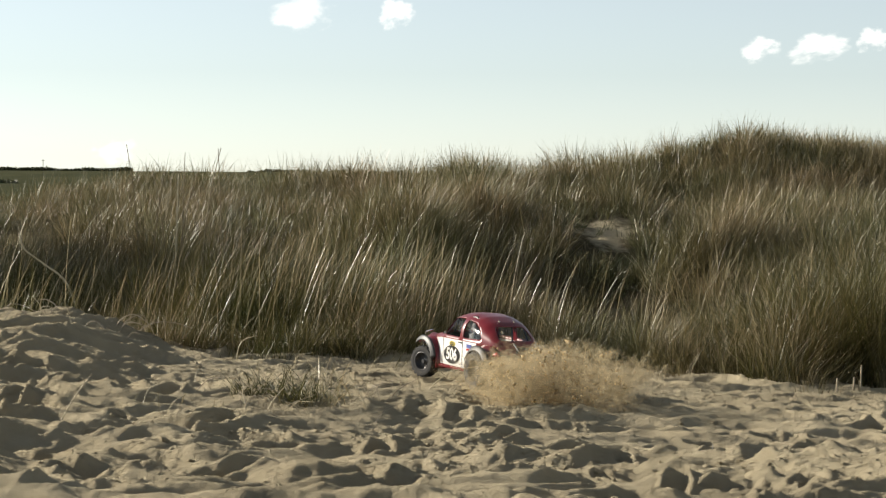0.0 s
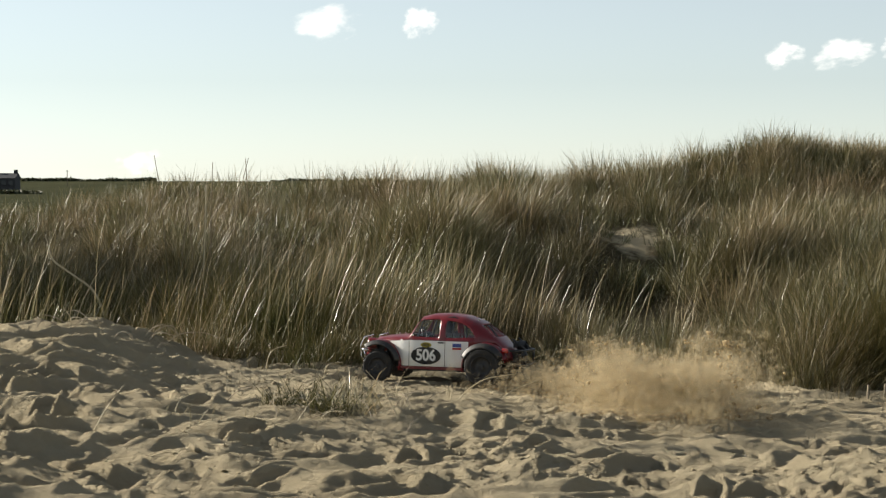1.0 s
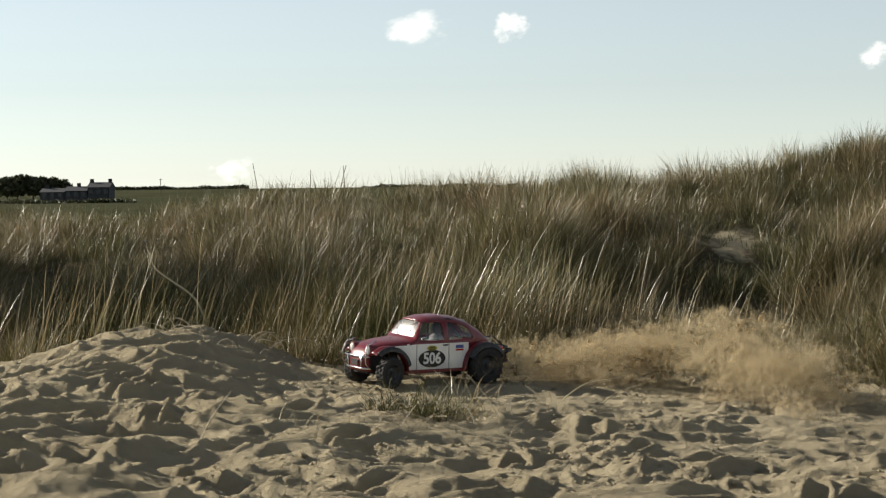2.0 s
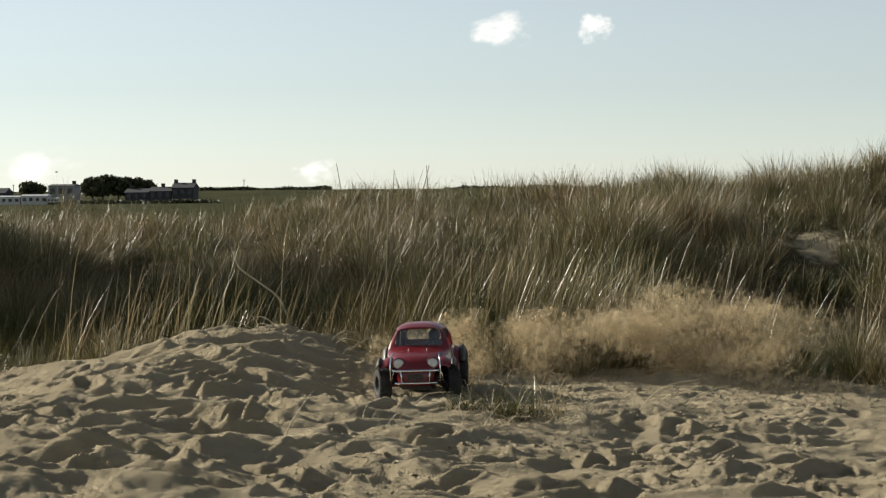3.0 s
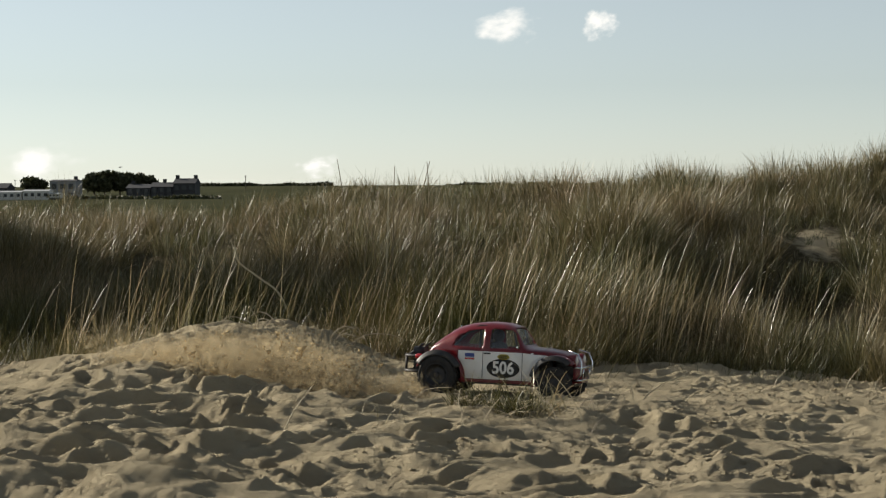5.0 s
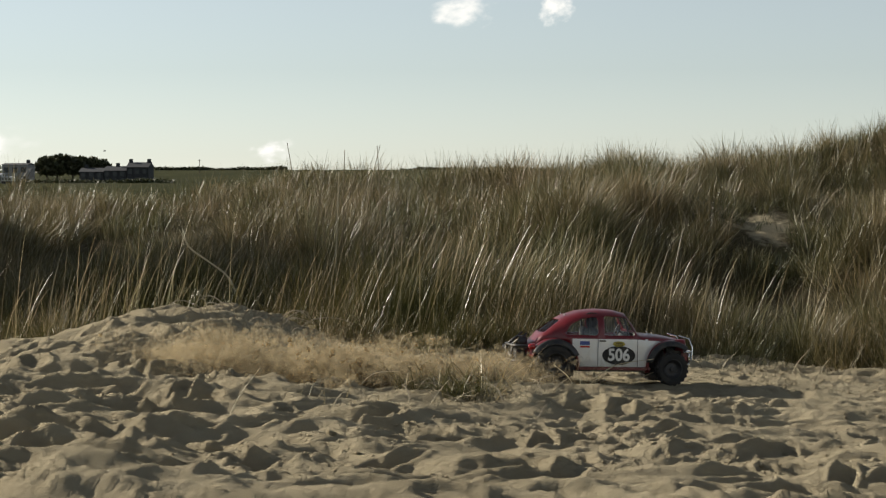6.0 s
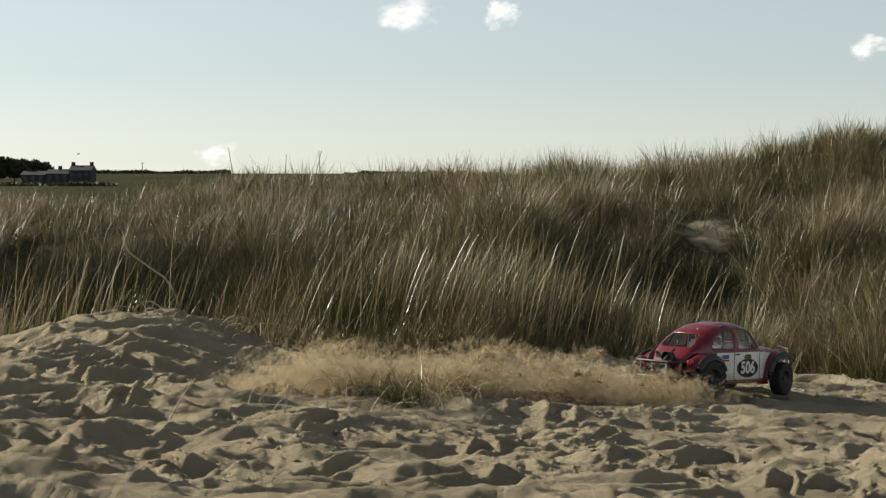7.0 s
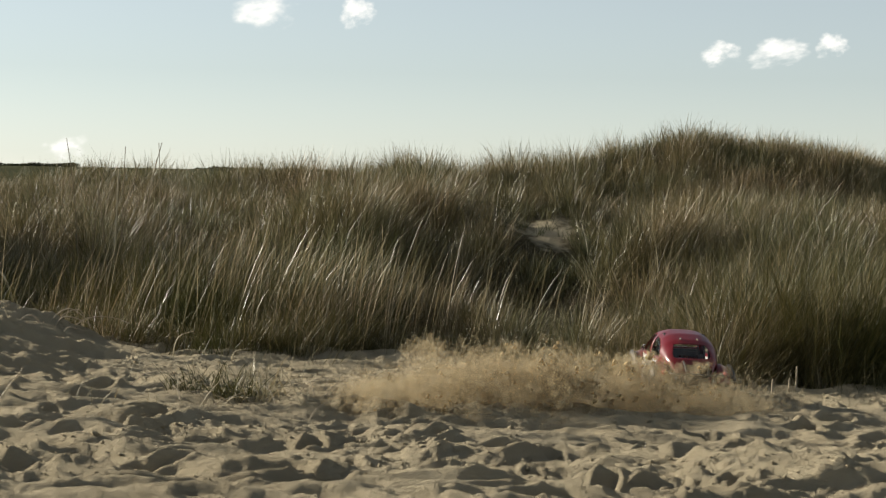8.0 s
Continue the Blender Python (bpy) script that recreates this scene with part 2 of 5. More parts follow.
    nx, ny = len(xs), len(ys)
    idx = np.arange(nx * ny).reshape(ny, nx)
    quads = np.stack((idx[:-1, :-1], idx[:-1, 1:], idx[1:, 1:], idx[1:, :-1]), -1).reshape(-1)
    me = fast_mesh("ground", np.stack((X, Y, Z), -1).reshape(-1, 3), quads, np.full((nx - 1) * (ny - 1), 4), M_GROUND, True)
    ob = new("ground", me)
    tagged(ob, "pale trodden beach sand rising into a grassy dune and fields", "ground", kind="structure")
    return xs, ys, Z


GX, GY, GZ = build_ground()


def ground_z(x, y):
    i, j = int(np.clip(np.searchsorted(GX, x), 1, len(GX) - 1)), int(np.clip(np.searchsorted(GY, y), 1, len(GY) - 1))
    fx, fy = (x - GX[i - 1]) / (GX[i] - GX[i - 1]), (y - GY[j - 1]) / (GY[j] - GY[j - 1])
    a = GZ[j - 1, i - 1] * (1 - fx) + GZ[j - 1, i] * fx
    b = GZ[j, i - 1] * (1 - fx) + GZ[j, i] * fx
    return float(a * (1 - fy) + b * fy)


def ground_heights(x, y):
    """ground_z for arrays of places."""
    i, j = np.clip(np.searchsorted(GX, x), 1, len(GX) - 1), np.clip(np.searchsorted(GY, y), 1, len(GY) - 1)
    fx, fy = (x - GX[i - 1]) / (GX[i] - GX[i - 1]), (y - GY[j - 1]) / (GY[j] - GY[j - 1])
    return (GZ[j - 1, i - 1] * (1 - fx) + GZ[j - 1, i] * fx) * (1 - fy) + (GZ[j, i - 1] * (1 - fx) + GZ[j, i] * fx) * fy


def build_clods():
    """Crumbs of broken sand crust, thick in some patches and along the wheel tracks."""
    rng = np.random.default_rng(23)
    x, y = rng.uniform(-3.4, 2.9, 60000), rng.uniform(6.3, 11.2, 60000)
    thick = sstep(turned_noise(x, y, 1.3, 0.3, 33, 2), -0.05, 0.3) + 0.8 * np.exp(-((y - 10.1) / 0.4) ** 2) * sstep(x, -1.9, -1.2) + 0.06
    keep = rng.uniform(0, 1, 60000) < thick * 0.34
    x, y = x[keep], y[keep]
    n = len(x)
    size = 0.0022 + rng.gamma(1.2, 0.0018, n)
    c = np.stack((x, y, ground_heights(x, y) + size * 0.25), -1)
    shape = np.array(((1, 0, 0), (0, 1, 0), (-1, 0, 0), (0, -1, 0), (0, 0, 0.8), (0, 0, -0.8)), float)
    verts = c[:, None] + (shape[None] + rng.normal(0, 0.28, (n, 6, 3))) * size[:, None, None]
    tri = np.array(((0, 1, 4), (1, 2, 4), (2, 3, 4), (3, 0, 4), (1, 0, 5), (2, 1, 5), (3, 2, 5), (0, 3, 5)))
    corners = (np.arange(n)[:, None, None] * 6 + tri[None]).reshape(-1)
    ob = new("sand_crumbs", fast_mesh("sand_crumbs", verts.reshape(-1, 3), corners, np.full(8 * n, 3), M_GROUND))
    tagged(ob, "crumbs of broken damp sand crust strewn over trodden sand", "sand crumbs", kind="stuff")


build_clods()


# ---- marram grass ----
def blades(root, length, tilt, azim, droop, width, rng, levels=(0.0, 0.4, 0.75, 1.0)):
    """Tapered, bending strips: arrays for each blade give root, length, lean from upright, way of the lean, droop and width."""
    n = len(root)
    d = np.stack((np.cos(azim), np.sin(azim), np.zeros(n)), -1)
    face = azim + math.pi / 2 + rng.uniform(-1.2, 1.2, n)
    side = np.stack((np.cos(face), np.sin(face), np.zeros(n)), -1)
    verts = np.empty((n, 2 * len(levels) - 1, 3))
    pos, prev = root.copy(), 0.0
    for k, s in enumerate(levels):
        ang = tilt + droop * ((s + prev) / 2) ** 1.6
        step = (s - prev) * length
        pos = pos + d * (np.sin(ang) * step)[:, None]
        pos[:, 2] += np.cos(ang) * step
        prev = s
        if k == len(levels) - 1:
            verts[:, 2 * k] = pos
        else:
            w = (width * (1.0 - 0.55 * s))[:, None] * side * 0.5
            verts[:, 2 * k], verts[:, 2 * k + 1] = pos - w, pos + w
    m = 2 * len(levels) - 1
    pattern, sizes = [], []
    for k in range(len(levels) - 2):
        pattern += [2 * k, 2 * k + 1, 2 * k + 3, 2 * k + 2]
        sizes.append(4)
    pattern += [m - 3, m - 2, m - 1]
    sizes.append(3)
    corners = (np.arange(n)[:, None] * m + np.array(pattern)[None]).reshape(-1)
    return verts.reshape(-1, 3), corners, np.tile(sizes, n)


def build_grass():
    rng = np.random.default_rng(5)
    tall_set, near_set, far_set, green_set = [], [], [], []

    def tussock(cx, cy, r, count, tall, splay=0.5, lean=0.16, green=False):
        a, q = rng.uniform(0, 2 * math.pi, count), np.sqrt(rng.uniform(0, 1, count)) * r
        x, y = cx + q * np.cos(a), cy + q * np.sin(a)
        root = np.stack((x, y, base_height(x, y) - 0.02), -1)
        ln = tall * rng.uniform(0.35, 1.08, count)
        # outward splay, plus the wind that leans most to +x; stiff blades cross one another
        wind = lean + rng.normal(0, 0.20)
        out = np.stack((np.cos(a), np.sin(a)), -1) * (splay * rng.uniform(0.05, 1.15, count) * q / r)[:, None]
        out[:, 0] += wind + rng.normal(0, 0.30, count)
        out[:, 1] += rng.normal(-0.05, 0.24, count)
        # some blades are bent or broken over
        bent = rng.uniform(0, 1, count) < 0.16
        out[bent] += rng.normal(0, 0.65, (int(bent.sum()), 2))
        droop = rng.gamma(1.3, 0.42, count)
        wide = rng.uniform(0.0026, 0.0052, count) if cy < 13.3 else rng.uniform(0.0036, 0.0068, count)
        row = (root, ln, np.hypot(out[:, 0], out[:, 1]) * 0.9, np.arctan2(out[:, 1], out[:, 0]), droop, wide)
        if green or cy >= 13.3:
            (green_set if green else far_set).append(row)
            return
        cut = max(1, count // 4)
        tall_set.append(tuple(col[:cut] for col in row))
        near_set.append(tuple(col[cut:] for col in row))

    def bare(x, y):
        # the sandy gap where feet have worn a way up the dune, and the dark hollow below it
        px = 1.43 + 0.05 * (y - 15) + 0.05 * math.sin(y * 2.1)
        hollow = ((x - 0.90) / 0.46) ** 2 + ((y - 13.5) / 0.95) ** 2 < 1
        return (hollow and rng.uniform() < 0.5) or abs(x - px) < (0.31 if 14.9 < y < 16.1 else 0.0)

    def front(x):
        return 11.15 + 0.13 * math.sin(x * 2.3) + 0.08 * math.sin(x * 5.1 + 1) + (0.40 if x < -1.4 else 0.0) - (0.25 if x > 1.2 else 0.0)

    for lo, hi, number, count, tall in ((-0.35, 0.15, 60, 24, 0.22), (0.0, 0.5, 170, 140, 0.34), (0.3, 1.8, 450, 205, 0.50),
                                        (1.6, 4.2, 580, 165, 0.46), (4.0, 7.5, 740, 130, 0.30), (7.0, 10.5, 420, 80, 0.28)):
        for _ in range(number):
            f = rng.uniform(lo, hi)
            half = 0.315 * (11.4 + f)
            x = rng.uniform(-half - 0.6, half * 0.86)
            y = front(x) + f
            if bare(x, y):
                continue
            here = np.array([x]), np.array([y])
            gap = value_noise(*here, 1.15, 41, 2)[0]
            if gap < -0.14 and 0.3 < f < 6 and rng.uniform() < 0.92:
                continue
            # low growth before the worn path keeps it open to the beach
            way = abs(x / y - 0.094) < 0.022 and 12.0 < y < 15.0
            t = tall * rng.uniform(0.7, 1.25) * (1 + 0.45 * gap) * (0.72 if 0.15 < x < 1.9 and f < 2.2 else 1.0) * (0.42 if way else 1.0)
            tussock(x, y, rng.uniform(0.07, 0.20), int(count * rng.uniform(0.5, 1.4)), t, rng.uniform(0.45, 1.0), 0.16,
                    f < 1.6 and rng.uniform() < (0.70 if x < 0.2 else 0.25))
    for cx, cy, r, c, tall in ((2.38, 11.3, 0.28, 1900, 0.80), (2.75, 11.3, 0.32, 2200, 0.95), (3.15, 11.5, 0.35, 1500, 1.0), (2.5, 11.6, 0.25, 900, 0.9),
                               (-0.75, 11.8, 0.25, 330, 0.80), (-1.5, 11.9, 0.28, 520, 0.80), (-0.2, 11.75, 0.22, 280, 0.75), (-1.15, 11.9, 0.25, 330, 0.78),
                               (-2.3, 12.1, 0.3, 330, 0.75), (-2.75, 12.3, 0.28, 300, 0.72), (-0.45, 12.2, 0.3, 300, 0.85), (-0.1, 13.2, 0.3, 400, 0.62),
                               (0.05, 13.8, 0.3, 400, 0.60), (-0.15, 14.5, 0.3, 340, 0.6), (0.42, 13.3, 0.22, 260, 0.58), (0.55, 14.6, 0.28, 300, 0.55)):
        tussock(cx, cy, r, c, tall, 0.9, 0.16, cx > 2 or cx < -0.7)
    # thin dry tufts on the worn way
    for _ in range(55):
        y = rng.uniform(14.6, 17.1)
        tussock(1.44 + 0.06 * (y - 15) + rng.normal(0, 0.28), y, 0.06, 14, 0.13, 1.0)
    # grass on the added shading dune out of view
    for _ in range(80):
        tussock(rng.normal(-6.9, 0.5), rng.normal(14.7, 1.0), 0.2, 50, 0.5, 0.7)
    for _ in range(24):
        tussock(1.42 + rng.normal(0, 0.25), rng.uniform(14.2, 15.0), 0.08, 24, rng.uniform(0.07, 0.13), 1.0)
    for _ in range(34):
        tussock(1.48 + rng.normal(0, 0.26), rng.uniform(15.9, 16.8), 0.08, 40, rng.uniform(0.12, 0.24), 0.9)
    # three thick stands along the crest of the higher dune, with dips between them
    for x0, x1, number, tall in ((0.95, 1.30, 16, 0.34), (1.25, 2.10, 52, 0.50), (2.1, 2.45, 16, 0.24), (2.35, 3.60, 80, 0.35), (3.62, 4.9, 56, 0.30)):
        for _ in range(number):
            x = rng.uniform(x0, x1)
            mid = 1 - 0.35 * abs(2 * (x - x0) / (x1 - x0) - 1) ** 3
            tussock(x, rng.uniform(17.7, 19.2), rng.uniform(0.10, 0.22), 125, rng.uniform(0.70, 1.1) * tall * mid, 0.8, 0.06)
    for _ in range(230):
        x = rng.uniform(-7.0, 1.4)
        low = 0.62 + 0.38 * float(sstep(np.array(x), -3.6, -2.3))
        tussock(x, rng.uniform(16.6, 18.4), rng.uniform(0.08, 0.18), 70, rng.uniform(0.17, 0.31) * low * (1 + 0.3 * math.sin(4.3 * x + 2)), 0.8)
    # single tufts that break the skyline
    for x, tall in ((-2.05, 0.42), (-1.68, 0.40), (-1.45, 0.38), (-0.42, 0.44), (-0.25, 0.40), (0.36, 0.46), (0.80, 0.40)):
        tussock(x, 17.2, 0.10, 160, tall, 0.9, 0.0)
    for name, rows, levels in (("marram_grass", near_set, (0.0, 0.55, 1.0)), ("tall_marram", tall_set, (0.0, 0.35, 0.7, 1.0)), ("distant_marram", far_set, (0.0, 0.55, 1.0)), ("green_marram", green_set, (0.0, 0.4, 0.75, 1.0))):
        v, c, s = blades(*[np.concatenate(col) for col in zip(*rows)], rng, levels)
        fresh = name == "green_marram"
        ob = new(name, fast_mesh(name, v, c, s, M_GREEN if fresh else M_GRASS))
        tagged(ob, "dark green tussocks of marram at the foot of the dune" if fresh else "dense olive and straw-coloured marram grass leaning in the wind on the dune", "grass", kind="stuff")


build_grass()


# ---- the radio-controlled car ----
M_RED = plain("red_lacquer", (0.135, 0.004, 0.008), 0.30, 0.0, 0.2, 30, 0.12, 0.03)
M_WHITE = plain("white_lacquer", (0.74, 0.73, 0.70), 0.35, 0.0, 0.12, 25, 0.6, 0.30)
M_BLACK = plain("black_plastic", (0.014, 0.014, 0.015), 0.5, 0.0, 0.4, 60, 0.0, 0.12)
M_RUBBER = plain("tyre_rubber", (0.018, 0.017, 0.016), 0.85, 0.0, 0.4, 50, 0.0, 0.06)
M_RIM = plain("grey_wheel_metal", (0.040, 0.040, 0.042), 0.5, 0.5, 0.2, 60, 0.0, 0.06)
M_CHROME = plain("chrome", (0.72, 0.72, 0.72), 0.14, 1.0, 0.1, 60)
M_LENS = plain("lamp_lens", (0.55, 0.55, 0.52), 0.2, 0.0, 0.1, 80, 0.8)
M_TAIL = plain("red_lamp_lens", (0.40, 0.015, 0.015), 0.15, 0.0, 0.1, 80, 0.8)
M_INK = plain("black_decal", (0.014, 0.014, 0.016), 0.4, 0.0, 0.2, 60, 0.0, 0.15)
M_YELLOW = plain("yellow_decal", (0.52, 0.42, 0.03), 0.45, 0.0, 0.2, 60, 0.0, 0.1)
M_BLUE = plain("blue_decal", (0.03, 0.06, 0.26), 0.45, 0.0, 0.2, 60, 0.0, 0.1)
M_SEAT = plain("dark_interior", (0.035, 0.033, 0.033), 0.7, 0.0, 0.3, 40, 0.0, 0.1)


def glass_material(name, rough, shine):
    m, n, l, b = material(name)
    g, t, mix = n.new("ShaderNodeBsdfGlossy"), n.new("ShaderNodeBsdfTransparent"), n.new("ShaderNodeMixShader")
    g.inputs["Roughness"].default_value = rough
    t.inputs[0].default_value = (0.90, 0.91, 0.90, 1)
    mix.inputs[0].default_value = shine
    l.new(t.outputs[0], mix.inputs[1])
    l.new(g.outputs[0], mix.inputs[2])
    l.new(mix.outputs[0], n["Material Output"].inputs[0])
    return m


M_GLASS = glass_material("clear_plastic_window", 0.10, 0.07)
M_SCREEN = glass_material("dusty_windscreen", 0.36, 0.13)


def part(name, bm, mat, parent, label="", smooth=False):
    """Link a bmesh as one mesh object under a thing or under a part."""
    me = bpy.data.meshes.new(name)
    bm.to_mesh(me)
    bm.free()
    for one in (mat if isinstance(mat, (list, tuple)) else [mat]):
        me.materials.append(one)
    if smooth:
        me.polygons.foreach_set("use_smooth", [True] * len(me.polygons))
    ob = new(name, me)
    ob.parent = parent
    if label:
        ob["label"] = label
    return ob


def box_bm(size, at=(0, 0, 0), bevel=0.003, bm=None):
    out = bm or bmesh.new()
    made = bmesh.ops.create_cube(out, size=1.0)["verts"]
    bmesh.ops.transform(out, matrix=Matrix.Translation(at) @ Matrix.Diagonal((*size, 1)), verts=made)
    if bevel:
        edges = {e for v in made for e in v.link_edges}
        bmesh.ops.bevel(out, geom=list(edges), offset=bevel, segments=2, affect="EDGES")
    return out


def lathe_bm(profile, segments=32, axis="y", at=(0, 0, 0), bm=None):
    """Turn a profile of (radius, offset along the axis) round the axis."""
    out = bm or bmesh.new()
    rings = []
    for r, o in profile:
        ring = []
        for k in range(segments):
            a = 2 * math.pi * k / segments
            p = {"y": (r * math.cos(a), o, r * math.sin(a)), "x": (o, r * math.cos(a), r * math.sin(a)),
                 "z": (r * math.cos(a), r * math.sin(a), o)}[axis]
            ring.append(out.verts.new(Vector(p) + Vector(at)))
        rings.append(ring)
    for a, b in zip(rings, rings[1:]):
        for k in range(segments):
            out.faces.new((a[k], a[(k + 1) % segments], b[(k + 1) % segments], b[k]))
    bmesh.ops.recalc_face_normals(out, faces=out.faces)
    return out


def tube_bm(points, radius, sides=8, bm=None, taper=1.0):
    """A round bar along a line of points."""
    out = bm or bmesh.new()
    pts = [Vector(p) for p in points]
    rings = []
    for k, p in enumerate(pts):
        way = (pts[min(k + 1, len(pts) - 1)] - pts[max(k - 1, 0)]).normalized()
        u = way.orthogonal().normalized() if k == 0 else (u - way * u.dot(way)).normalized()
        v = way.cross(u)
        r = radius * (1 + (taper - 1) * k / max(1, len(pts) - 1))
        rings.append([out.verts.new(p + (u * math.cos(2 * math.pi * j / sides) + v * math.sin(2 * math.pi * j / sides)) * r) for j in range(sides)])
    for a, b in zip(rings, rings[1:]):
        for j in range(sides):
            out.faces.new((a[j], a[(j + 1) % sides], b[(j + 1) % sides], b[j]))
    out.faces.new(rings[0][::-1])
    out.faces.new(rings[-1])
    return out


def prism_mesh(outline, axis, lo, hi):
    """A closed prism: an outline of (a, b) pushed along y (outline in x, z) or along x (outline in y, z)."""
    def at(a, b, o):
        return (a, o, b) if axis == "y" else (o, a, b)
    n = len(outline)
    verts = [at(a, b, lo) for a, b in outline] + [at(a, b, hi) for a, b in outline]
    faces = [tuple(range(n)), tuple(range(2 * n - 1, n - 1, -1))] + [(i, i + n, (i + 1) % n + n, (i + 1) % n) for i in range(n)]
    me = bpy.data.meshes.new("cut")
    me.from_pydata(verts, [], faces)
    bm = bmesh.new()
    bm.from_mesh(me)
    bmesh.ops.recalc_face_normals(bm, faces=bm.faces)
    bm.to_mesh(me)
    bm.free()
    return me


def rounded(outline, r=0.012, steps=4):
    """Round the corners of a closed outline."""
    out, n = [], len(outline)
    for k in range(n):
        p, a, b = Vector(outline[k]), Vector(outline[k - 1]), Vector(outline[(k + 1) % n])
        da, db = (a - p), (b - p)
        p0, p1 = p + da.normalized() * min(r, da.length * 0.45), p + db.normalized() * min(r, db.length * 0.45)
        for s in range(steps + 1):
            t = s / steps
            q = p0 * (1 - t) ** 2 + p * 2 * t * (1 - t) + p1 * t * t
            out.append((q.x, q.y))
    return out


TOP_X = (-0.405, -0.39, -0.365, -0.33, -0.28, -0.22, -0.15, -0.06, 0.02, 0.075, 0.105, 0.130, 0.16, 0.22, 0.28, 0.33, 0.365, 0.385, 0.395)
TOP_Z = (0.155, 0.185, 0.212, 0.248, 0.290, 0.324, 0.347, 0.357, 0.353, 0.339, 0.300, 0.247, 0.243, 0.240, 0.233, 0.221, 0.203, 0.176, 0.150)
WIDE_X = (-0.405, -0.37, -0.30, -0.20, -0.10, 0.10, 0.16, 0.24, 0.32, 0.37, 0.395)
WIDE_Y = (0.070, 0.096, 0.128, 0.152, 0.157, 0.157, 0.152, 0.132, 0.108, 0.086, 0.066)
WINDOWS = {
    "door_window": ("y", rounded([(-0.040, 0.233), (0.112, 0.236), (0.076, 0.316), (0.050, 0.323), (-0.040, 0.325)])),
    "quarter_window": ("y", rounded([(-0.232, 0.238), (-0.072, 0.233), (-0.072, 0.323), (-0.145, 0.312), (-0.200, 0.285)], 0.016)),
    "windscreen": ("x", rounded([(-0.122, 0.254), (0.122, 0.254), (0.100, 0.331), (-0.100, 0.331)], 0.018)),
    "rear_window": ("x", rounded([(-0.098, 0.243), (0.098, 0.243), (0.082, 0.303), (-0.082, 0.303)], 0.02)),
}


def shell_point(x, a):
    """Upper body: the place at length x and angle a, 0 at the belt line and 1 at the crown."""
    zt, w = np.interp(x, TOP_X, TOP_Z), np.interp(x, WIDE_X, WIDE_Y)
    zb = min(0.217, zt - 0.03)
    tall = float(np.clip((zt - 0.25) / 0.08, 0, 1))
    p, q = 0.85 - 0.22 * tall, 0.75
    c, s = math.cos(a * math.pi / 2), math.sin(a * math.pi / 2)
    return w * max(c, 0.0) ** p * (1 - 0.06 * tall * a), zb + (zt - zb) * s ** q


def build_body(car):
    stations = sorted(set(np.round(np.concatenate((np.linspace(-0.405, 0.395, 66), [-0.395, 0.39, 0.118])), 4)))
    arc = [k / 12 for k in range(13)]
    bm = bmesh.new()
    rows = []
    for x in stations:
        w, zt = np.interp(x, WIDE_X, WIDE_Y), np.interp(x, TOP_X, TOP_Z)
        zb = min(0.217, zt - 0.03)
        low = float(np.interp(x, (-0.405, -0.36, -0.28, -0.18, 0.2, 0.30, 0.395), (0.125, 0.11, 0.085, 0.074, 0.074, 0.070, 0.085)))
        half = [(w * 0.93, low), (w * 0.985, low + (0.085 - 0.074)), (w, low + (zb - low) * 0.4), (w * 1.003, low + (zb - low) * 0.75)]
        half += [shell_point(x, a) for a in arc]
        ring = [(-y, z) for y, z in half] + [(y, z) for y, z in half[-2::-1]]
        rows.append([bm.verts.new((x, y, z)) for y, z in ring])
    for a, b in zip(rows, rows[1:]):
        for k in range(len(a) - 1):
            bm.faces.new((a[k], a[k + 1], b[k + 1], b[k]))
    bm.faces.new(rows[0])
    bm.faces.new(rows[-1][::-1])
    bmesh.ops.remove_doubles(bm, verts=bm.verts, dist=0.0004)
    bmesh.ops.recalc_face_normals(bm, faces=bm.faces)
    for f in bm.faces:
        c = f.calc_center_median()
        f.smooth = True
        low_edge = 0.217 - max(0.0, c.x - 0.17) * 0.35
        if abs(f.normal.y) > 0.6 and 0.084 < c.z < low_edge and -0.190 < c.x < 0.30 and c.z < 0.2168:
            f.material_index = 1
    me = bpy.data.meshes.new("body_shell")
    bm.to_mesh(me)
    bm.free()
    me.materials.append(M_RED)
    me.materials.append(M_WHITE)
    ob = new("body_shell", me)
    thick = ob.modifiers.new("wall", "SOLIDIFY")
    thick.thickness, thick.offset = 0.004, -1
    cutters = []

    def cut(data):
        c = new("cutter", data)
        cutters.append(c)
        b = ob.modifiers.new("cut", "BOOLEAN")
        b.operation, b.solver, b.object = "DIFFERENCE", "EXACT", c

    for key, (axis, line) in WINDOWS.items():
        if axis == "y":
            cut(prism_mesh(line, "y", -0.3, 0.3))
        else:
            cut(prism_mesh(line, "x", *((0.05, 0.3) if key == "windscreen" else (-0.6, -0.20))))
    for ax, r in ((0.285, 0.116), (-0.285, 0.119)):
        ring = [(ax + r * math.cos(2 * math.pi * k / 40), 0.092 + r * math.sin(2 * math.pi * k / 40)) for k in range(40)]
        cut(prism_mesh(ring, "y", 0.088, 0.4))
        cut(prism_mesh(ring, "y", -0.4, -0.088))
    bpy.context.view_layer.update()
    done = bpy.data.meshes.new_from_object(ob.evaluated_get(bpy.context.evaluated_depsgraph_get()))
    for c in cutters:
        bpy.data.objects.remove(c)
    ob.modifiers.clear()
    done.name = "body_shell"
    ob.data = done
    ob.parent = car
    ob["label"] = "red lacquered shell with white side panels"
    return ob


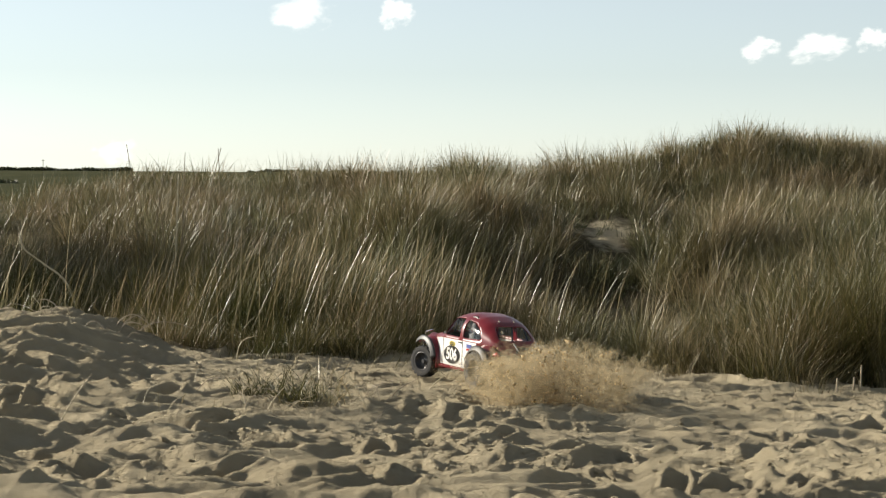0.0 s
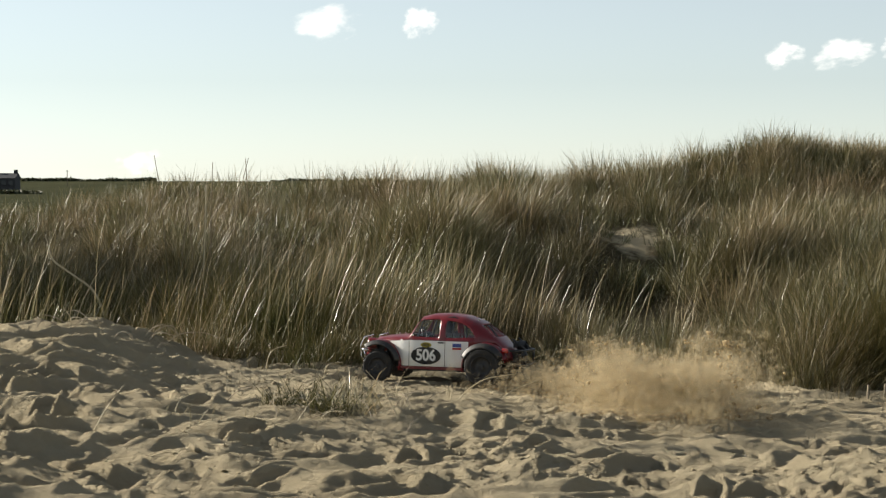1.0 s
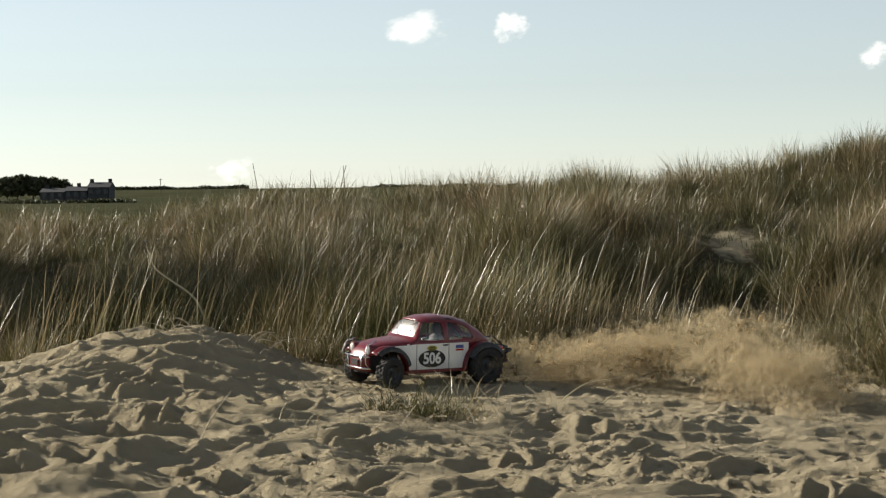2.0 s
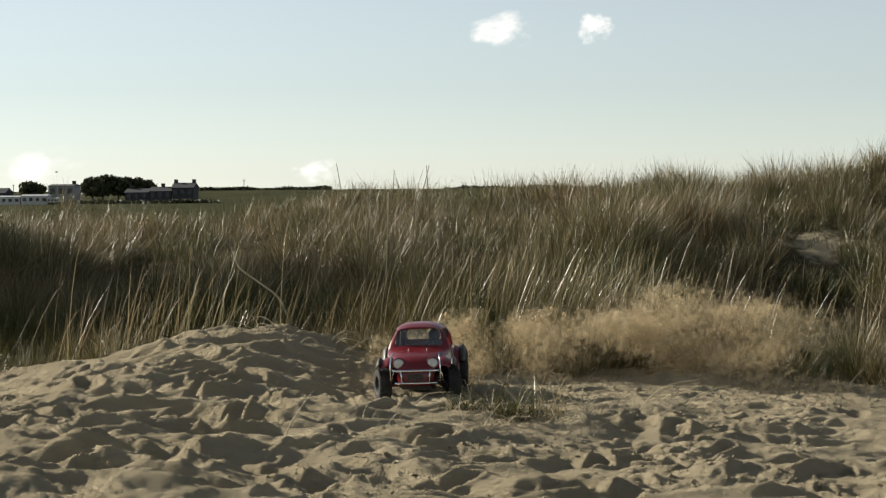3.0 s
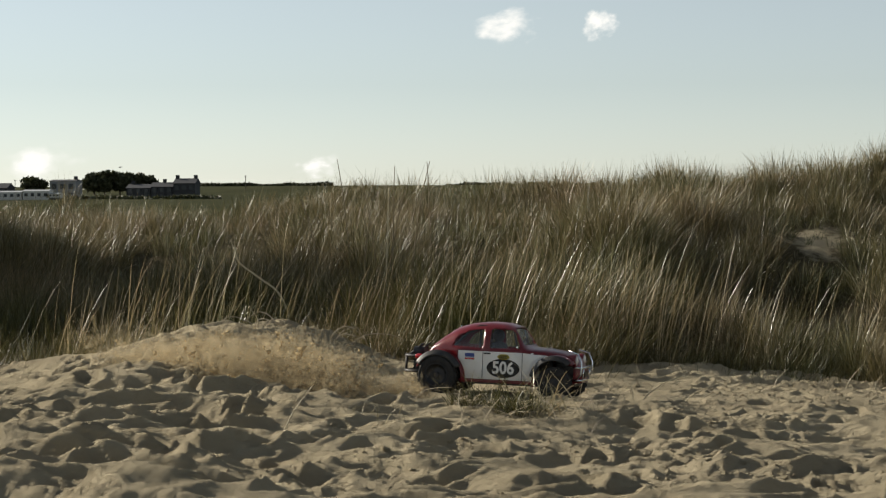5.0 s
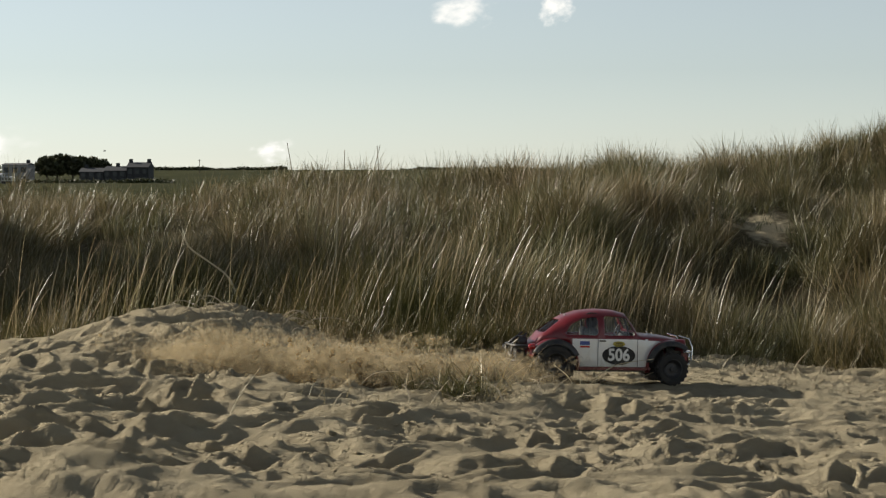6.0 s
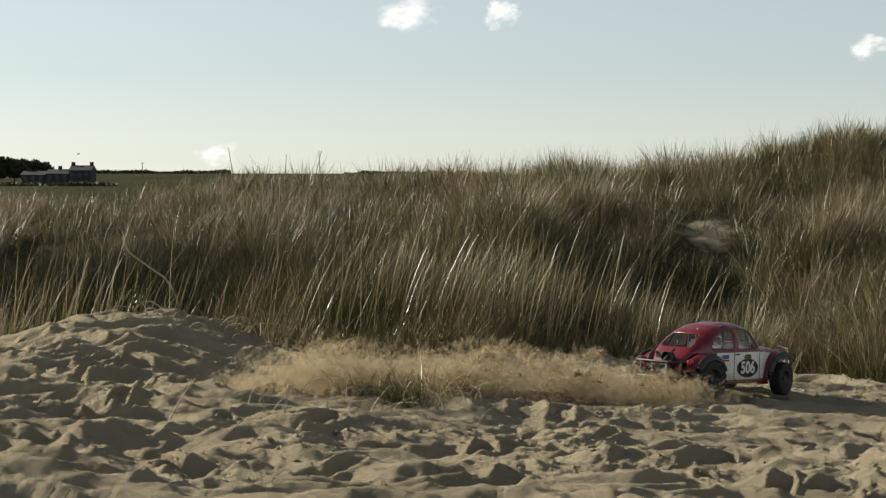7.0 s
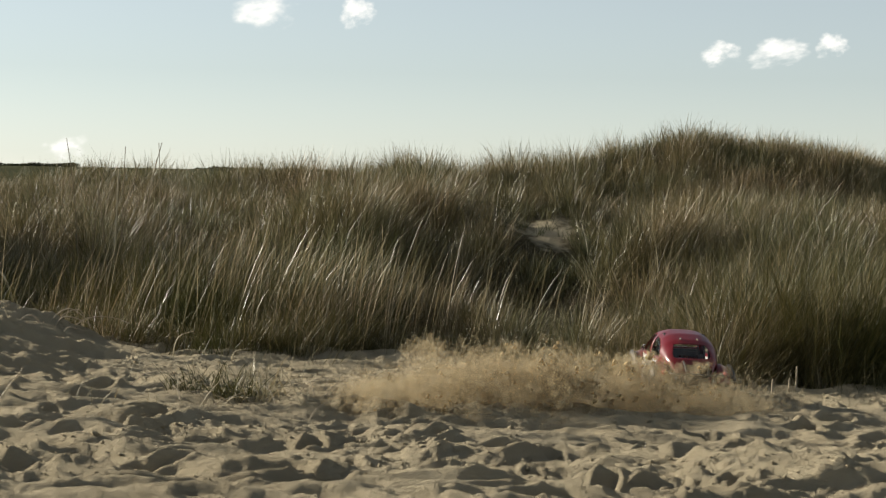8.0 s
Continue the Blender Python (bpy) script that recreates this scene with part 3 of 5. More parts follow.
def build_windows(car):
    # side panes follow the wall of the cabin, front and back ones the slope of the shell
    for key, (axis, line) in WINDOWS.items():
        for side in ((1, -1) if axis == "y" else (1,)):
            bm = bmesh.new()
            cx, cz = sum(p[0] for p in line) / len(line), sum(p[1] for p in line) / len(line)
            rings = []
            for k in (1.03, 0.8, 0.55, 0.3):
                ring = []
                for a, z in line:
                    u, w = cx + (a - cx) * k, cz + (z - cz) * k
                    if axis == "y":
                        lo, hi = 0.0, 1.0
                        for _ in range(24):
                            mid = (lo + hi) / 2
                            lo, hi = (mid, hi) if shell_point(u, mid)[1] < w else (lo, mid)
                        p = (u, side * (shell_point(u, lo)[0] - 0.003), w)
                    else:
                        xs = np.linspace(0.06, 0.14, 60) if key == "windscreen" else np.linspace(-0.23, -0.37, 60)
                        best = xs[-1]
                        for x in xs:
                            pts = [shell_point(x, s / 30) for s in range(31)]
                            y = abs(u)
                            zz = np.interp(-y, [-q[0] for q in pts], [q[1] for q in pts]) if y < pts[0][0] else 0
                            if zz < w:
                                best = x
                                break
                        p = (best - (0.003 if key == "windscreen" else -0.003), u, w)
                    ring.append(bm.verts.new(p))
                rings.append(ring)
            n = len(line)
            for a, b in zip(rings, rings[1:]):
                for i in range(n):
                    bm.faces.new((a[i], a[(i + 1) % n], b[(i + 1) % n], b[i]))
            bm.faces.new(rings[-1])
            bmesh.ops.recalc_face_normals(bm, faces=bm.faces)
            pane = part(key, bm, M_SCREEN if key == "windscreen" else M_GLASS, car, "clear plastic pane", True)
            pane.visible_shadow = False


def build_fender(car, x0, r, y0, y1, a0, a1, side, drop, mat, label):
    bm = bmesh.new()
    steps, across = 22, 7
    grid = []
    for k in range(steps + 1):
        a = radians(a0 + (a1 - a0) * k / steps)
        row = []
        for j in range(across + 1):
            t = j / across
            rr = r + 0.010 * math.sin(math.pi * min(t * 1.2, 1)) - drop * t ** 4
            row.append(bm.verts.new((x0 + rr * math.cos(a), side * (y0 + (y1 - y0) * t), 0.090 + rr * math.sin(a))))
        grid.append(row)
    for a, b in zip(grid, grid[1:]):
        for j in range(across):
            bm.faces.new((a[j], a[j + 1], b[j + 1], b[j]))
    bmesh.ops.recalc_face_normals(bm, faces=bm.faces)
    bmesh.ops.solidify(bm, geom=bm.faces[:], thickness=0.004)
    return part("fender", bm, mat, car, label, True)


def build_wheel(car, r, width, name):
    hub = part(name, lathe_bm([(0.0005, width * 0.30), (0.010, width * 0.30), (0.012, width * 0.16), (0.016, width * 0.12), (0.016, -width * 0.4), (0.0005, -width * 0.4)], 18), M_RIM, car)
    w = width / 2
    prof = [(r * 0.56, -w * 0.92), (r * 0.74, -w), (r * 0.90, -w * 0.96), (r * 0.955, -w * 0.75), (r * 0.965, 0), (r * 0.955, w * 0.75),
            (r * 0.90, w * 0.96), (r * 0.74, w), (r * 0.56, w * 0.92), (r * 0.54, 0), (r * 0.56, -w * 0.92)]
    bm = lathe_bm(prof, 40)
    # rows of rubber lugs
    for k in range(20):
        for row, off in ((-0.62, 0.0), (0.0, 0.5), (0.62, 0.0)):
            a = 2 * math.pi * (k + off) / 20
            made = bmesh.ops.create_cube(bm, size=1.0)["verts"]
            bmesh.ops.transform(bm, verts=made, matrix=Matrix.Rotation(-a, 4, "Y") @ Matrix.Translation((r * 0.965, row * w, 0)) @ Matrix.Diagonal((r * 0.085, w * 0.42, r * 0.15, 1)))
    part("tyre", bm, M_RUBBER, hub, "black knobbly tyre dusty with sand", False)
    rim = lathe_bm([(r * 0.57, w * 0.90), (r * 0.60, w * 0.98), (r * 0.53, w * 0.86), (r * 0.50, w * 0.35), (r * 0.30, w * 0.22), (r * 0.15, w * 0.42), (0.001, w * 0.44)], 32)
    lathe_bm([(r * 0.57, -w * 0.90), (r * 0.53, -w * 0.86), (r * 0.50, -w * 0.2), (0.001, -w * 0.1)], 32, bm=rim)
    for k in range(6):
        a = 2 * math.pi * k / 6
        box_bm((0.007, 0.006, 0.007), (r * 0.40 * math.cos(a), w * 0.32, r * 0.40 * math.sin(a)), 0.0015, rim)
    part("rim", rim, M_RIM, hub, "dished grey metal rim", True)
    return hub


def oval_bm(cx, cz, rx, rz, y, n=40):
    bm = bmesh.new()
    bm.faces.new([bm.verts.new((cx + rx * math.cos(2 * math.pi * k / n), y, cz + rz * math.sin(2 * math.pi * k / n))) for k in range(n)])
    bmesh.ops.solidify(bm, geom=bm.faces[:], thickness=0.0008)
    return bm


def text_mesh(body, size, mat):
    cu = bpy.data.curves.new("race_number", "FONT")
    cu.body, cu.size, cu.align_x, cu.align_y, cu.extrude, cu.offset = body, size, "CENTER", "CENTER", 0.0006, 0.0022
    ob = new("race_number", cu)
    bpy.context.view_layer.update()
    me = bpy.data.meshes.new_from_object(ob.evaluated_get(bpy.context.evaluated_depsgraph_get()))
    bpy.data.objects.remove(ob)
    me.materials.clear()
    me.materials.append(mat)
    return me


def build_car():
    car = tagged(new("radio_controlled_car"), "dusty red and white off-road model beetle car on sand", "model car")
    build_body(car)
    build_windows(car)
    for side in (1, -1):
        build_fender(car, 0.285, 0.115, 0.100, 0.168, 46, 196, side, 0.002, M_RED, "red wheel arch")
        build_fender(car, 0.285, 0.114, 0.168, 0.194, 50, 170, side, 0.014, M_BLACK, "black flare on the wheel arch")
        build_fender(car, -0.285, 0.118, 0.115, 0.180, -12, 160, side, 0.002, M_RED, "red wheel arch")
        build_fender(car, -0.285, 0.117, 0.180, 0.214, 25, 150, side, 0.016, M_BLACK, "black flare on the wheel arch")
        # side panel graphics
        y = side * 0.1588
        part("number_oval", oval_bm(0.030, 0.140, 0.081, 0.045, y), M_INK, car, "black oval on the door")
        number = new("race_number", text_mesh("506", 0.080, M_WHITE))
        number.parent = car
        number.matrix_local = pose(0.030, side * 0.1604, 0.140, 90, 0, 180 if side > 0 else 0) @ Matrix.Diagonal((0.90, 1.0, 1, 1))
        number["label"] = "white race number 506"
        part("badge", oval_bm(0.030, 0.1945, 0.030, 0.0135, y, 20), M_YELLOW, car, "yellow sticker with dark bars")
        bars = bmesh.new()
        for z, w in ((0.199, 0.034), (0.190, 0.040)):
            box_bm((w, 0.001, 0.004), (0.030, side * 0.1600, z), 0, bars)
        part("badge_bars", bars, M_INK, car)
        bars = bmesh.new()
        box_bm((0.047, 0.0012, 0.018), (-0.137, side * 0.1590, 0.197), 0, bars)
        part("flag_sticker", bars, M_BLUE, car, "dark blue sticker")
        part("flag_stripe", box_bm((0.047, 0.0012, 0.009), (-0.137, side * 0.1590, 0.180), 0), M_TAIL, car)
        part("door_handle", box_bm((0.034, 0.006, 0.007), (-0.050, side * 0.1600, 0.208), 0.002), M_BLACK, car)
        for x in (0.122, -0.072):
            part("door_seam", box_bm((0.0022, 0.0012, 0.132), (x, side * 0.1585, 0.151), 0), M_INK, car)
        part("sill", box_bm((0.38, 0.016, 0.014), (0.0, side * 0.150, 0.076), 0.004), M_RED, car)
        # lamps
        lampb = part("headlight", lathe_bm([(0.0005, 0.012), (0.015, 0.010), (0.0235, 0.004), (0.025, -0.004)], 24, "x", (0.366, side * 0.082, 0.190)), M_LENS, car, "round clear headlight", True)
        part("headlight_ring", lathe_bm([(0.0238, 0.003), (0.0285, 0.004), (0.0300, -0.006), (0.026, -0.045)], 24, "x", (0.366, side * 0.082, 0.190)), M_RED, lampb, "", True)
        part("bumper_hoop", tube_bm([(0.375, side * 0.118, 0.098), (0.400, side * 0.120, 0.125), (0.402, side * 0.120, 0.180), (0.385, side * 0.116, 0.222), (0.335, side * 0.108, 0.236)], 0.0036, 8), M_CHROME, car, "bright metal hoop round the headlight", True)
        part("tail_light", lathe_bm([(0.0005, -0.012), (0.010, -0.009), (0.013, 0.0), (0.013, 0.02)], 16, "x", (-0.398, side * 0.150, 0.178)), M_TAIL, car, "", True)
        # suspension behind the wheels
        part("suspension_arm", tube_bm([(0.285, side * 0.05, 0.09), (0.285, side * 0.16, 0.085)], 0.007), M_BLACK, car)
        part("shock_absorber", tube_bm([(0.285, side * 0.135, 0.085), (0.262, side * 0.095, 0.190)], 0.010), M_CHROME, car, "", True)
        part("suspension_arm", tube_bm([(-0.285, side * 0.05, 0.085), (-0.285, side * 0.15, 0.085)], 0.010), M_BLACK, car)
        part("shock_absorber", tube_bm([(-0.30, side * 0.13, 0.09), (-0.32, side * 0.10, 0.195)], 0.011), M_BLACK, car, "", True)
        part("wiper", tube_bm([(0.128, side * 0.03, 0.252), (0.108, side * 0.075, 0.287)], 0.0016, 6), M_BLACK, car)
        part("mirror", box_bm((0.010, 0.018, 0.014), (0.098, side * 0.166, 0.244), 0.004), M_CHROME, car)
        part("body_post", lathe_bm([(0.0005, 0.010), (0.005, 0.009), (0.005, 0.0)], 12, "z", (-0.215, side * 0.042, 0.322)), M_CHROME, car, "small metal body fixing")
        part("hood_post", lathe_bm([(0.0005, 0.012), (0.004, 0.011), (0.004, -0.004)], 12, "z", (0.215, side * 0.045, 0.237)), M_CHROME, car)
    # underbody, cabin floor, bumpers, engine
    tub = box_bm((0.60, 0.17, 0.030), (0.0, 0, 0.072), 0.008)
    # added black blocks fill the wheel wells so these shaded gaps look dark
    box_bm((0.19, 0.165, 0.115), (0.280, 0, 0.125), 0.012, tub)
    box_bm((0.20, 0.165, 0.115), (-0.285, 0, 0.130), 0.012, tub)
    part("chassis", tub, M_BLACK, car)
    seat = box_bm((0.09, 0.09, 0.030), (-0.05, 0.065, 0.150), 0.01)
    box_bm((0.028, 0.09, 0.12), (-0.095, 0.065, 0.205), 0.01, seat)
    box_bm((0.20, 0.27, 0.012), (-0.18, 0, 0.21), 0.004, seat)
    part("seat", seat, M_SEAT, car)
    dash = box_bm((0.028, 0.26, 0.035), (0.105, 0, 0.228), 0.01)
    part("dashboard", dash, M_SEAT, car)
    wheel = bmesh.new()
    ring = [(0.072 + 0.010 * math.sin(a), 0.065 + 0.030 * math.cos(a), 0.250 + 0.027 * math.sin(a)) for a in [2 * math.pi * k / 24 for k in range(25)]]
    tube_bm(ring, 0.0035, 6, wheel)
    tube_bm([(0.072, 0.036, 0.25), (0.072, 0.094, 0.25)], 0.003, 6, wheel)
    tube_bm([(0.072, 0.065, 0.25), (0.105, 0.065, 0.235)], 0.004, 6, wheel)
    part("steering_wheel", wheel, M_BLACK, car)
    cage = bmesh.new()
    for side in (1, -1):
        tube_bm([(0.10, side * 0.125, 0.20), (0.062, side * 0.105, 0.322), (-0.10, side * 0.100, 0.338), (-0.22, side * 0.10, 0.295), (-0.30, side * 0.09, 0.21)], 0.005, 8, cage)
    tube_bm([(-0.10, -0.100, 0.338), (-0.10, 0.100, 0.338)], 0.005, 8, cage)
    tube_bm([(-0.10, -0.100, 0.335), (-0.10, -0.12, 0.10)], 0.005, 8, cage)
    tube_bm([(-0.10, 0.100, 0.335), (-0.10, 0.12, 0.10)], 0.005, 8, cage)
    part("roll_cage", cage, M_BLACK, car)
    front = bmesh.new()
    for z, w, x in ((0.158, 0.112, 0.402), (0.098, 0.100, 0.397)):
        tube_bm([(0.36, -w, z), (x - 0.005, -w * 0.96, z), (x, -w * 0.7, z), (x, w * 0.7, z), (x - 0.005, w * 0.96, z), (0.36, w, z)], 0.0055, 8, front)
    for s in (1, -1):
        tube_bm([(0.401, s * 0.07, 0.158), (0.396, s * 0.065, 0.098)], 0.0045, 8, front)
    part("front_bumper", front, M_CHROME, car, "chromed tube bumper", True)
    part("front_plate", box_bm((0.004, 0.075, 0.03), (0.400, 0, 0.126), 0.001), M_INK, car, "plain dark plate")
    rear = bmesh.new()
    for z in (0.178, 0.105):
        tube_bm([(-0.34, -0.135, z), (-0.455, -0.125, z), (-0.475, -0.09, z), (-0.475, 0.09, z), (-0.455, 0.125, z), (-0.34, 0.135, z)], 0.0065, 8, rear)
    for s in (1, -1):
        tube_bm([(-0.475, s * 0.08, 0.178), (-0.475, s * 0.08, 0.105)], 0.006, 8, rear)
        tube_bm([(-0.475, s * 0.05, 0.178), (-0.40, s * 0.06, 0.235)], 0.005, 8, rear)
    part("rear_cage", rear, M_BLACK, car, "black tube cage round the engine", True)
    eng = box_bm((0.085, 0.11, 0.085), (-0.405, 0, 0.135), 0.008)
    for k in range(6):
        box_bm((0.09, 0.118, 0.004), (-0.405, 0, 0.105 + 0.013 * k), 0.001, eng)
    part("engine", eng, M_BLACK, car)
    part("exhaust", tube_bm([(-0.41, -0.02, 0.12), (-0.45, 0.0, 0.115), (-0.46, 0.06, 0.125), (-0.455, 0.10, 0.15), (-0.49, 0.105, 0.165)], 0.011, 12), M_RIM, car, "dull metal exhaust pipe", True)
    cap = lathe_bm([(0.0005, 0.028), (0.022, 0.026), (0.028, 0.012), (0.028, -0.02)], 20, "x", (-0.425, -0.045, 0.195))
    part("air_filter", cap, M_RIM, car, "", True)
    part("number_plate", box_bm((0.004, 0.10, 0.030), (-0.407, 0, 0.205), 0.001), M_INK, car, "plain dark plate")
    wheels = []
    for x, y, r, w, name in ((0.285, 0.168, 0.080, 0.062, "front_wheel"), (0.285, -0.168, 0.080, 0.062, "front_wheel"),
                             (-0.285, 0.174, 0.096, 0.086, "rear_wheel"), (-0.285, -0.174, 0.096, 0.086, "rear_wheel")):
        wheels.append((build_wheel(car, r, w, name), x, y, r))
    doll = lathe_bm([(0.0005, 0.105), (0.020, 0.100), (0.029, 0.082), (0.030, 0.066), (0.022, 0.050), (0.018, 0.046), (0.040, 0.032), (0.046, 0.0), (0.040, -0.06)], 20, "z", (-0.055, 0.065, 0.215))
    part("driver_doll", doll, M_SEAT, car, "plain dark driver figure", True)
    return car, wheels


CAR, WHEELS = build_car()

# where the car stands: seconds, x, y, heading in degrees, front wheel steer, depth sunk in the sand, nose lifted as the back wheels dig in
CAR_PATH = [
    (0.0, 0.340, 9.986, 118, 18, 0, 0), (0.5, 0.180, 10.204, 138, 16, 0, 0), (1.0, -0.010, 10.390, 161, 8, 0, 0), (1.5, -0.335, 10.431, 194, 14, 0, 0),
    (2.0, -0.640, 10.416, 214, 16, 0, 0), (2.2, -0.756, 10.380, 223, 18, 0, 0), (3.3, -1.100, 9.690, 290, 16, 0.01, 1), (3.5, -1.098, 9.610, 303, 10, 0.01, 2),
    (4.0, -1.028, 9.440, 324, 0, 0.01, 3), (4.2, -0.972, 9.440, 328, -4, 0.01, 2), (5.3, -0.429, 9.640, 356, 0, 0, 0), (5.5, -0.266, 9.640, 360, 0, 0, 0),
    (6.0, 0.148, 9.690, 372, 8, 0, 0), (6.5, 0.549, 9.800, 386, 16, 0, 0), (7.0, 0.991, 9.780, 405, 12, 0, 0), (7.5, 1.367, 9.820, 424, 14, 0, 0),
    (8.0, 1.650, 10.040, 453, 14, 0.01, 0)]


def glide(t, column):
    """Smooth value of a column of the car's path."""
    ts = [r[0] for r in CAR_PATH]
    vs = [r[column] for r in CAR_PATH]
    k = max(0, min(len(ts) - 2, int(np.searchsorted(ts, t, "right")) - 1))

    def slope(i):
        a, b = max(0, i - 1), min(len(ts) - 1, i + 1)
        return (vs[b] - vs[a]) / (ts[b] - ts[a])
    h = ts[k + 1] - ts[k]
    u = (t - ts[k]) / h
    return ((2 * u ** 3 - 3 * u ** 2 + 1) * vs[k] + (u ** 3 - 2 * u ** 2 + u) * h * slope(k)
            + (3 * u ** 2 - 2 * u ** 3) * vs[k + 1] + (u ** 3 - u ** 2) * h * slope(k + 1))


def car_pose(t):
    x, y, head = glide(t, 1), glide(t, 2), glide(t, 3)
    c, s = math.cos(radians(head)), math.sin(radians(head))

    def under(fx, fy):
        # mean height of the loose sand that a tyre presses down
        px, py = x + fx * c - fy * s, y + fx * s + fy * c
        return sum(ground_z(px + dx, py + dy) for dx in (-0.05, 0, 0.05) for dy in (-0.05, 0, 0.05)) / 9
    fl, fr, rl, rr = under(0.285, 0.168), under(0.285, -0.168), under(-0.285, 0.172), under(-0.285, -0.172)
    pitch = math.degrees(math.atan2((fl + fr - rl - rr) / 2, 0.57))
    roll = math.degrees(math.atan2((fl + rl - fr - rr) / 2, 0.34))
    return pose(x, y, (fl + fr + rl + rr) / 4 + 0.008 - glide(t, 5), roll * 0.8, -pitch * 0.8 - glide(t, 6), head)


# ---- distance: houses, caravans, trees, clouds ----
M_STONE = plain("dark_stone_wall", (0.042, 0.042, 0.044), 0.9, 0, 0.3, 0.6)
M_SLATE = plain("slate_roof", (0.036, 0.038, 0.044), 0.85, 0, 0.3, 0.8)
# white render, greyed in its colour because the wall stands in shade
M_RENDER = plain("shade_greyed_white_render", (0.24, 0.245, 0.25), 0.8, 0, 0.2, 0.5)
M_CARAVAN = plain("cream_caravan_panel", (0.50, 0.49, 0.45), 0.6, 0, 0.15, 0.5)
M_PANE = plain("dark_window_pane", (0.03, 0.035, 0.04), 0.2, 0, 0.2, 1.0)
M_WOOD = plain("weathered_pole", (0.16, 0.13, 0.10), 0.9, 0, 0.3, 2.0)
M_BARK = plain("bark", (0.10, 0.08, 0.06), 0.9, 0, 0.3, 3.0)
M_LEAF = blade_material("tree_leaf", [(0.0, (0.030, 0.042, 0.020)), (1.0, (0.070, 0.082, 0.040))], 0.6, 0.15)
FAR = 450.0


def far_x(px):
    """Bearing of a far thing, given in units of the wide view at rest on the car, as x at the houses' distance."""
    return FAR * math.tan(radians(-5.393) + math.atan((px - 791) / 3536.6))


def far_z(py):
    return 1.02 + (341 - py) * FAR / 3536.6


def slab(name, lo, hi, mat, parent, label=""):
    bm = box_bm([b - a for a, b in zip(lo, hi)], [(a + b) / 2 for a, b in zip(lo, hi)], 0.02)
    return part(name, bm, mat, parent, label)


def gable_bm(x0, x1, y0, y1, z0, z1):
    """A roof with its ridge along x."""
    bm = bmesh.new()
    my = (y0 + y1) / 2
    v = [bm.verts.new(p) for p in ((x0, y0, z0), (x1, y0, z0), (x1, y1, z0), (x0, y1, z0), (x0, my, z1), (x1, my, z1))]
    for f in ((0, 1, 5, 4), (2, 3, 4, 5), (1, 2, 5), (3, 0, 4), (3, 2, 1, 0)):
        bm.faces.new([v[i] for i in f])
    bmesh.ops.recalc_face_normals(bm, faces=bm.faces)
    return bm


def house(px0, px1, py_top, py_eave, chimneys, wall, label, windows, base=-1.4):
    x0, x1 = far_x(px0), far_x(px1)
    top, eave = far_z(py_top), far_z(py_eave)
    ob = tagged(new("house"), label, "house")
    ob.location = ((x0 + x1) / 2, FAR, base)
    h = (x1 - x0) / 2
    slab("wall", (-h, 0, -0.6), (h, 6, eave - base), wall, ob)
    part("roof", gable_bm(-h - 0.15, h + 0.15, -0.25, 6.25, eave - base, top - base), M_SLATE, ob, "dark slate roof")
    for px in chimneys:
        cx = far_x(px) - ob.location.x
        slab("chimney", (cx - 0.4, 2.7, top - base - 0.5), (cx + 0.4, 3.3, top - base + 0.75), M_STONE, ob)
    for k in range(windows):
        cx = -h + (k + 0.5) * 2 * h / windows
        for z in ((eave - base) * 0.72, (eave - base) * 0.25):
            w = part("window", box_bm((1.1, 0.12, 1.2), (cx, -0.02, z), 0.02), M_SLATE, ob, "dark window frame")
            part("pane", box_bm((0.9, 0.06, 1.0), (cx, -0.09, z), 0), M_PANE, w)
    return ob


house(338, 376, 322, 331, (341, 373), M_STONE, "dark stone two-storey end house with chimneys", 3)
house(298, 337, 329, 337, (318,), M_STONE, "long low dark stone terrace house with slate roof", 3)
house(255, 297, 332, 339, (262,), M_STONE, "long low dark stone terrace house with slate roof", 3)
house(120, 165, 323, 326, (160,), M_RENDER, "white rendered house, its wall colour greyed for shade, with a slate roof", 3)
house(16, 44, 329, 338, (), M_STONE, "small dark house with a steep slate roof", 2)


def caravan(px0, px1, py0, py1, label):
    x0, x1 = far_x(px0), far_x(px1)
    z0, z1 = far_z(py1), far_z(py0)
    ob = tagged(new("static_caravan"), label, "caravan", "caravans below the houses")
    ob.location = ((x0 + x1) / 2, FAR - 40, z0)
    k = (FAR - 40) / FAR
    ob.location.x *= k
    ob.location.z = 1.02 + (z0 - 1.02) * k
    h, t = (x1 - x0) / 2 * k, (z1 - z0) * k
    slab("body", (-h, 0, 0.25), (h, 3, t * 0.86), M_CARAVAN, ob)
    part("roof", gable_bm(-h - 0.1, h + 0.1, -0.15, 3.15, t * 0.86, t), plain("pale_roof_sheet", (0.45, 0.46, 0.46), 0.5, 0, 0.2, 1), ob, "pale grey sheet roof")
    slab("skirt", (-h + 0.2, 0.2, -0.8), (h - 0.2, 2.8, 0.25), M_SLATE, ob)
    for k in range(4):
        cx = -h + (k + 0.5) * h / 2
        part("window", box_bm((h * 0.26, 0.06, t * 0.28), (cx, -0.01, t * 0.55), 0.01), M_PANE, ob)


caravan(-40, 22, 340, 361, "long white static caravan in a field")
caravan(24, 70, 343, 362, "long white static caravan in a field")
caravan(72, 118, 341, 362, "long white static caravan in a field")
caravan(112, 136, 347, 358, "small pale static caravan in a field")


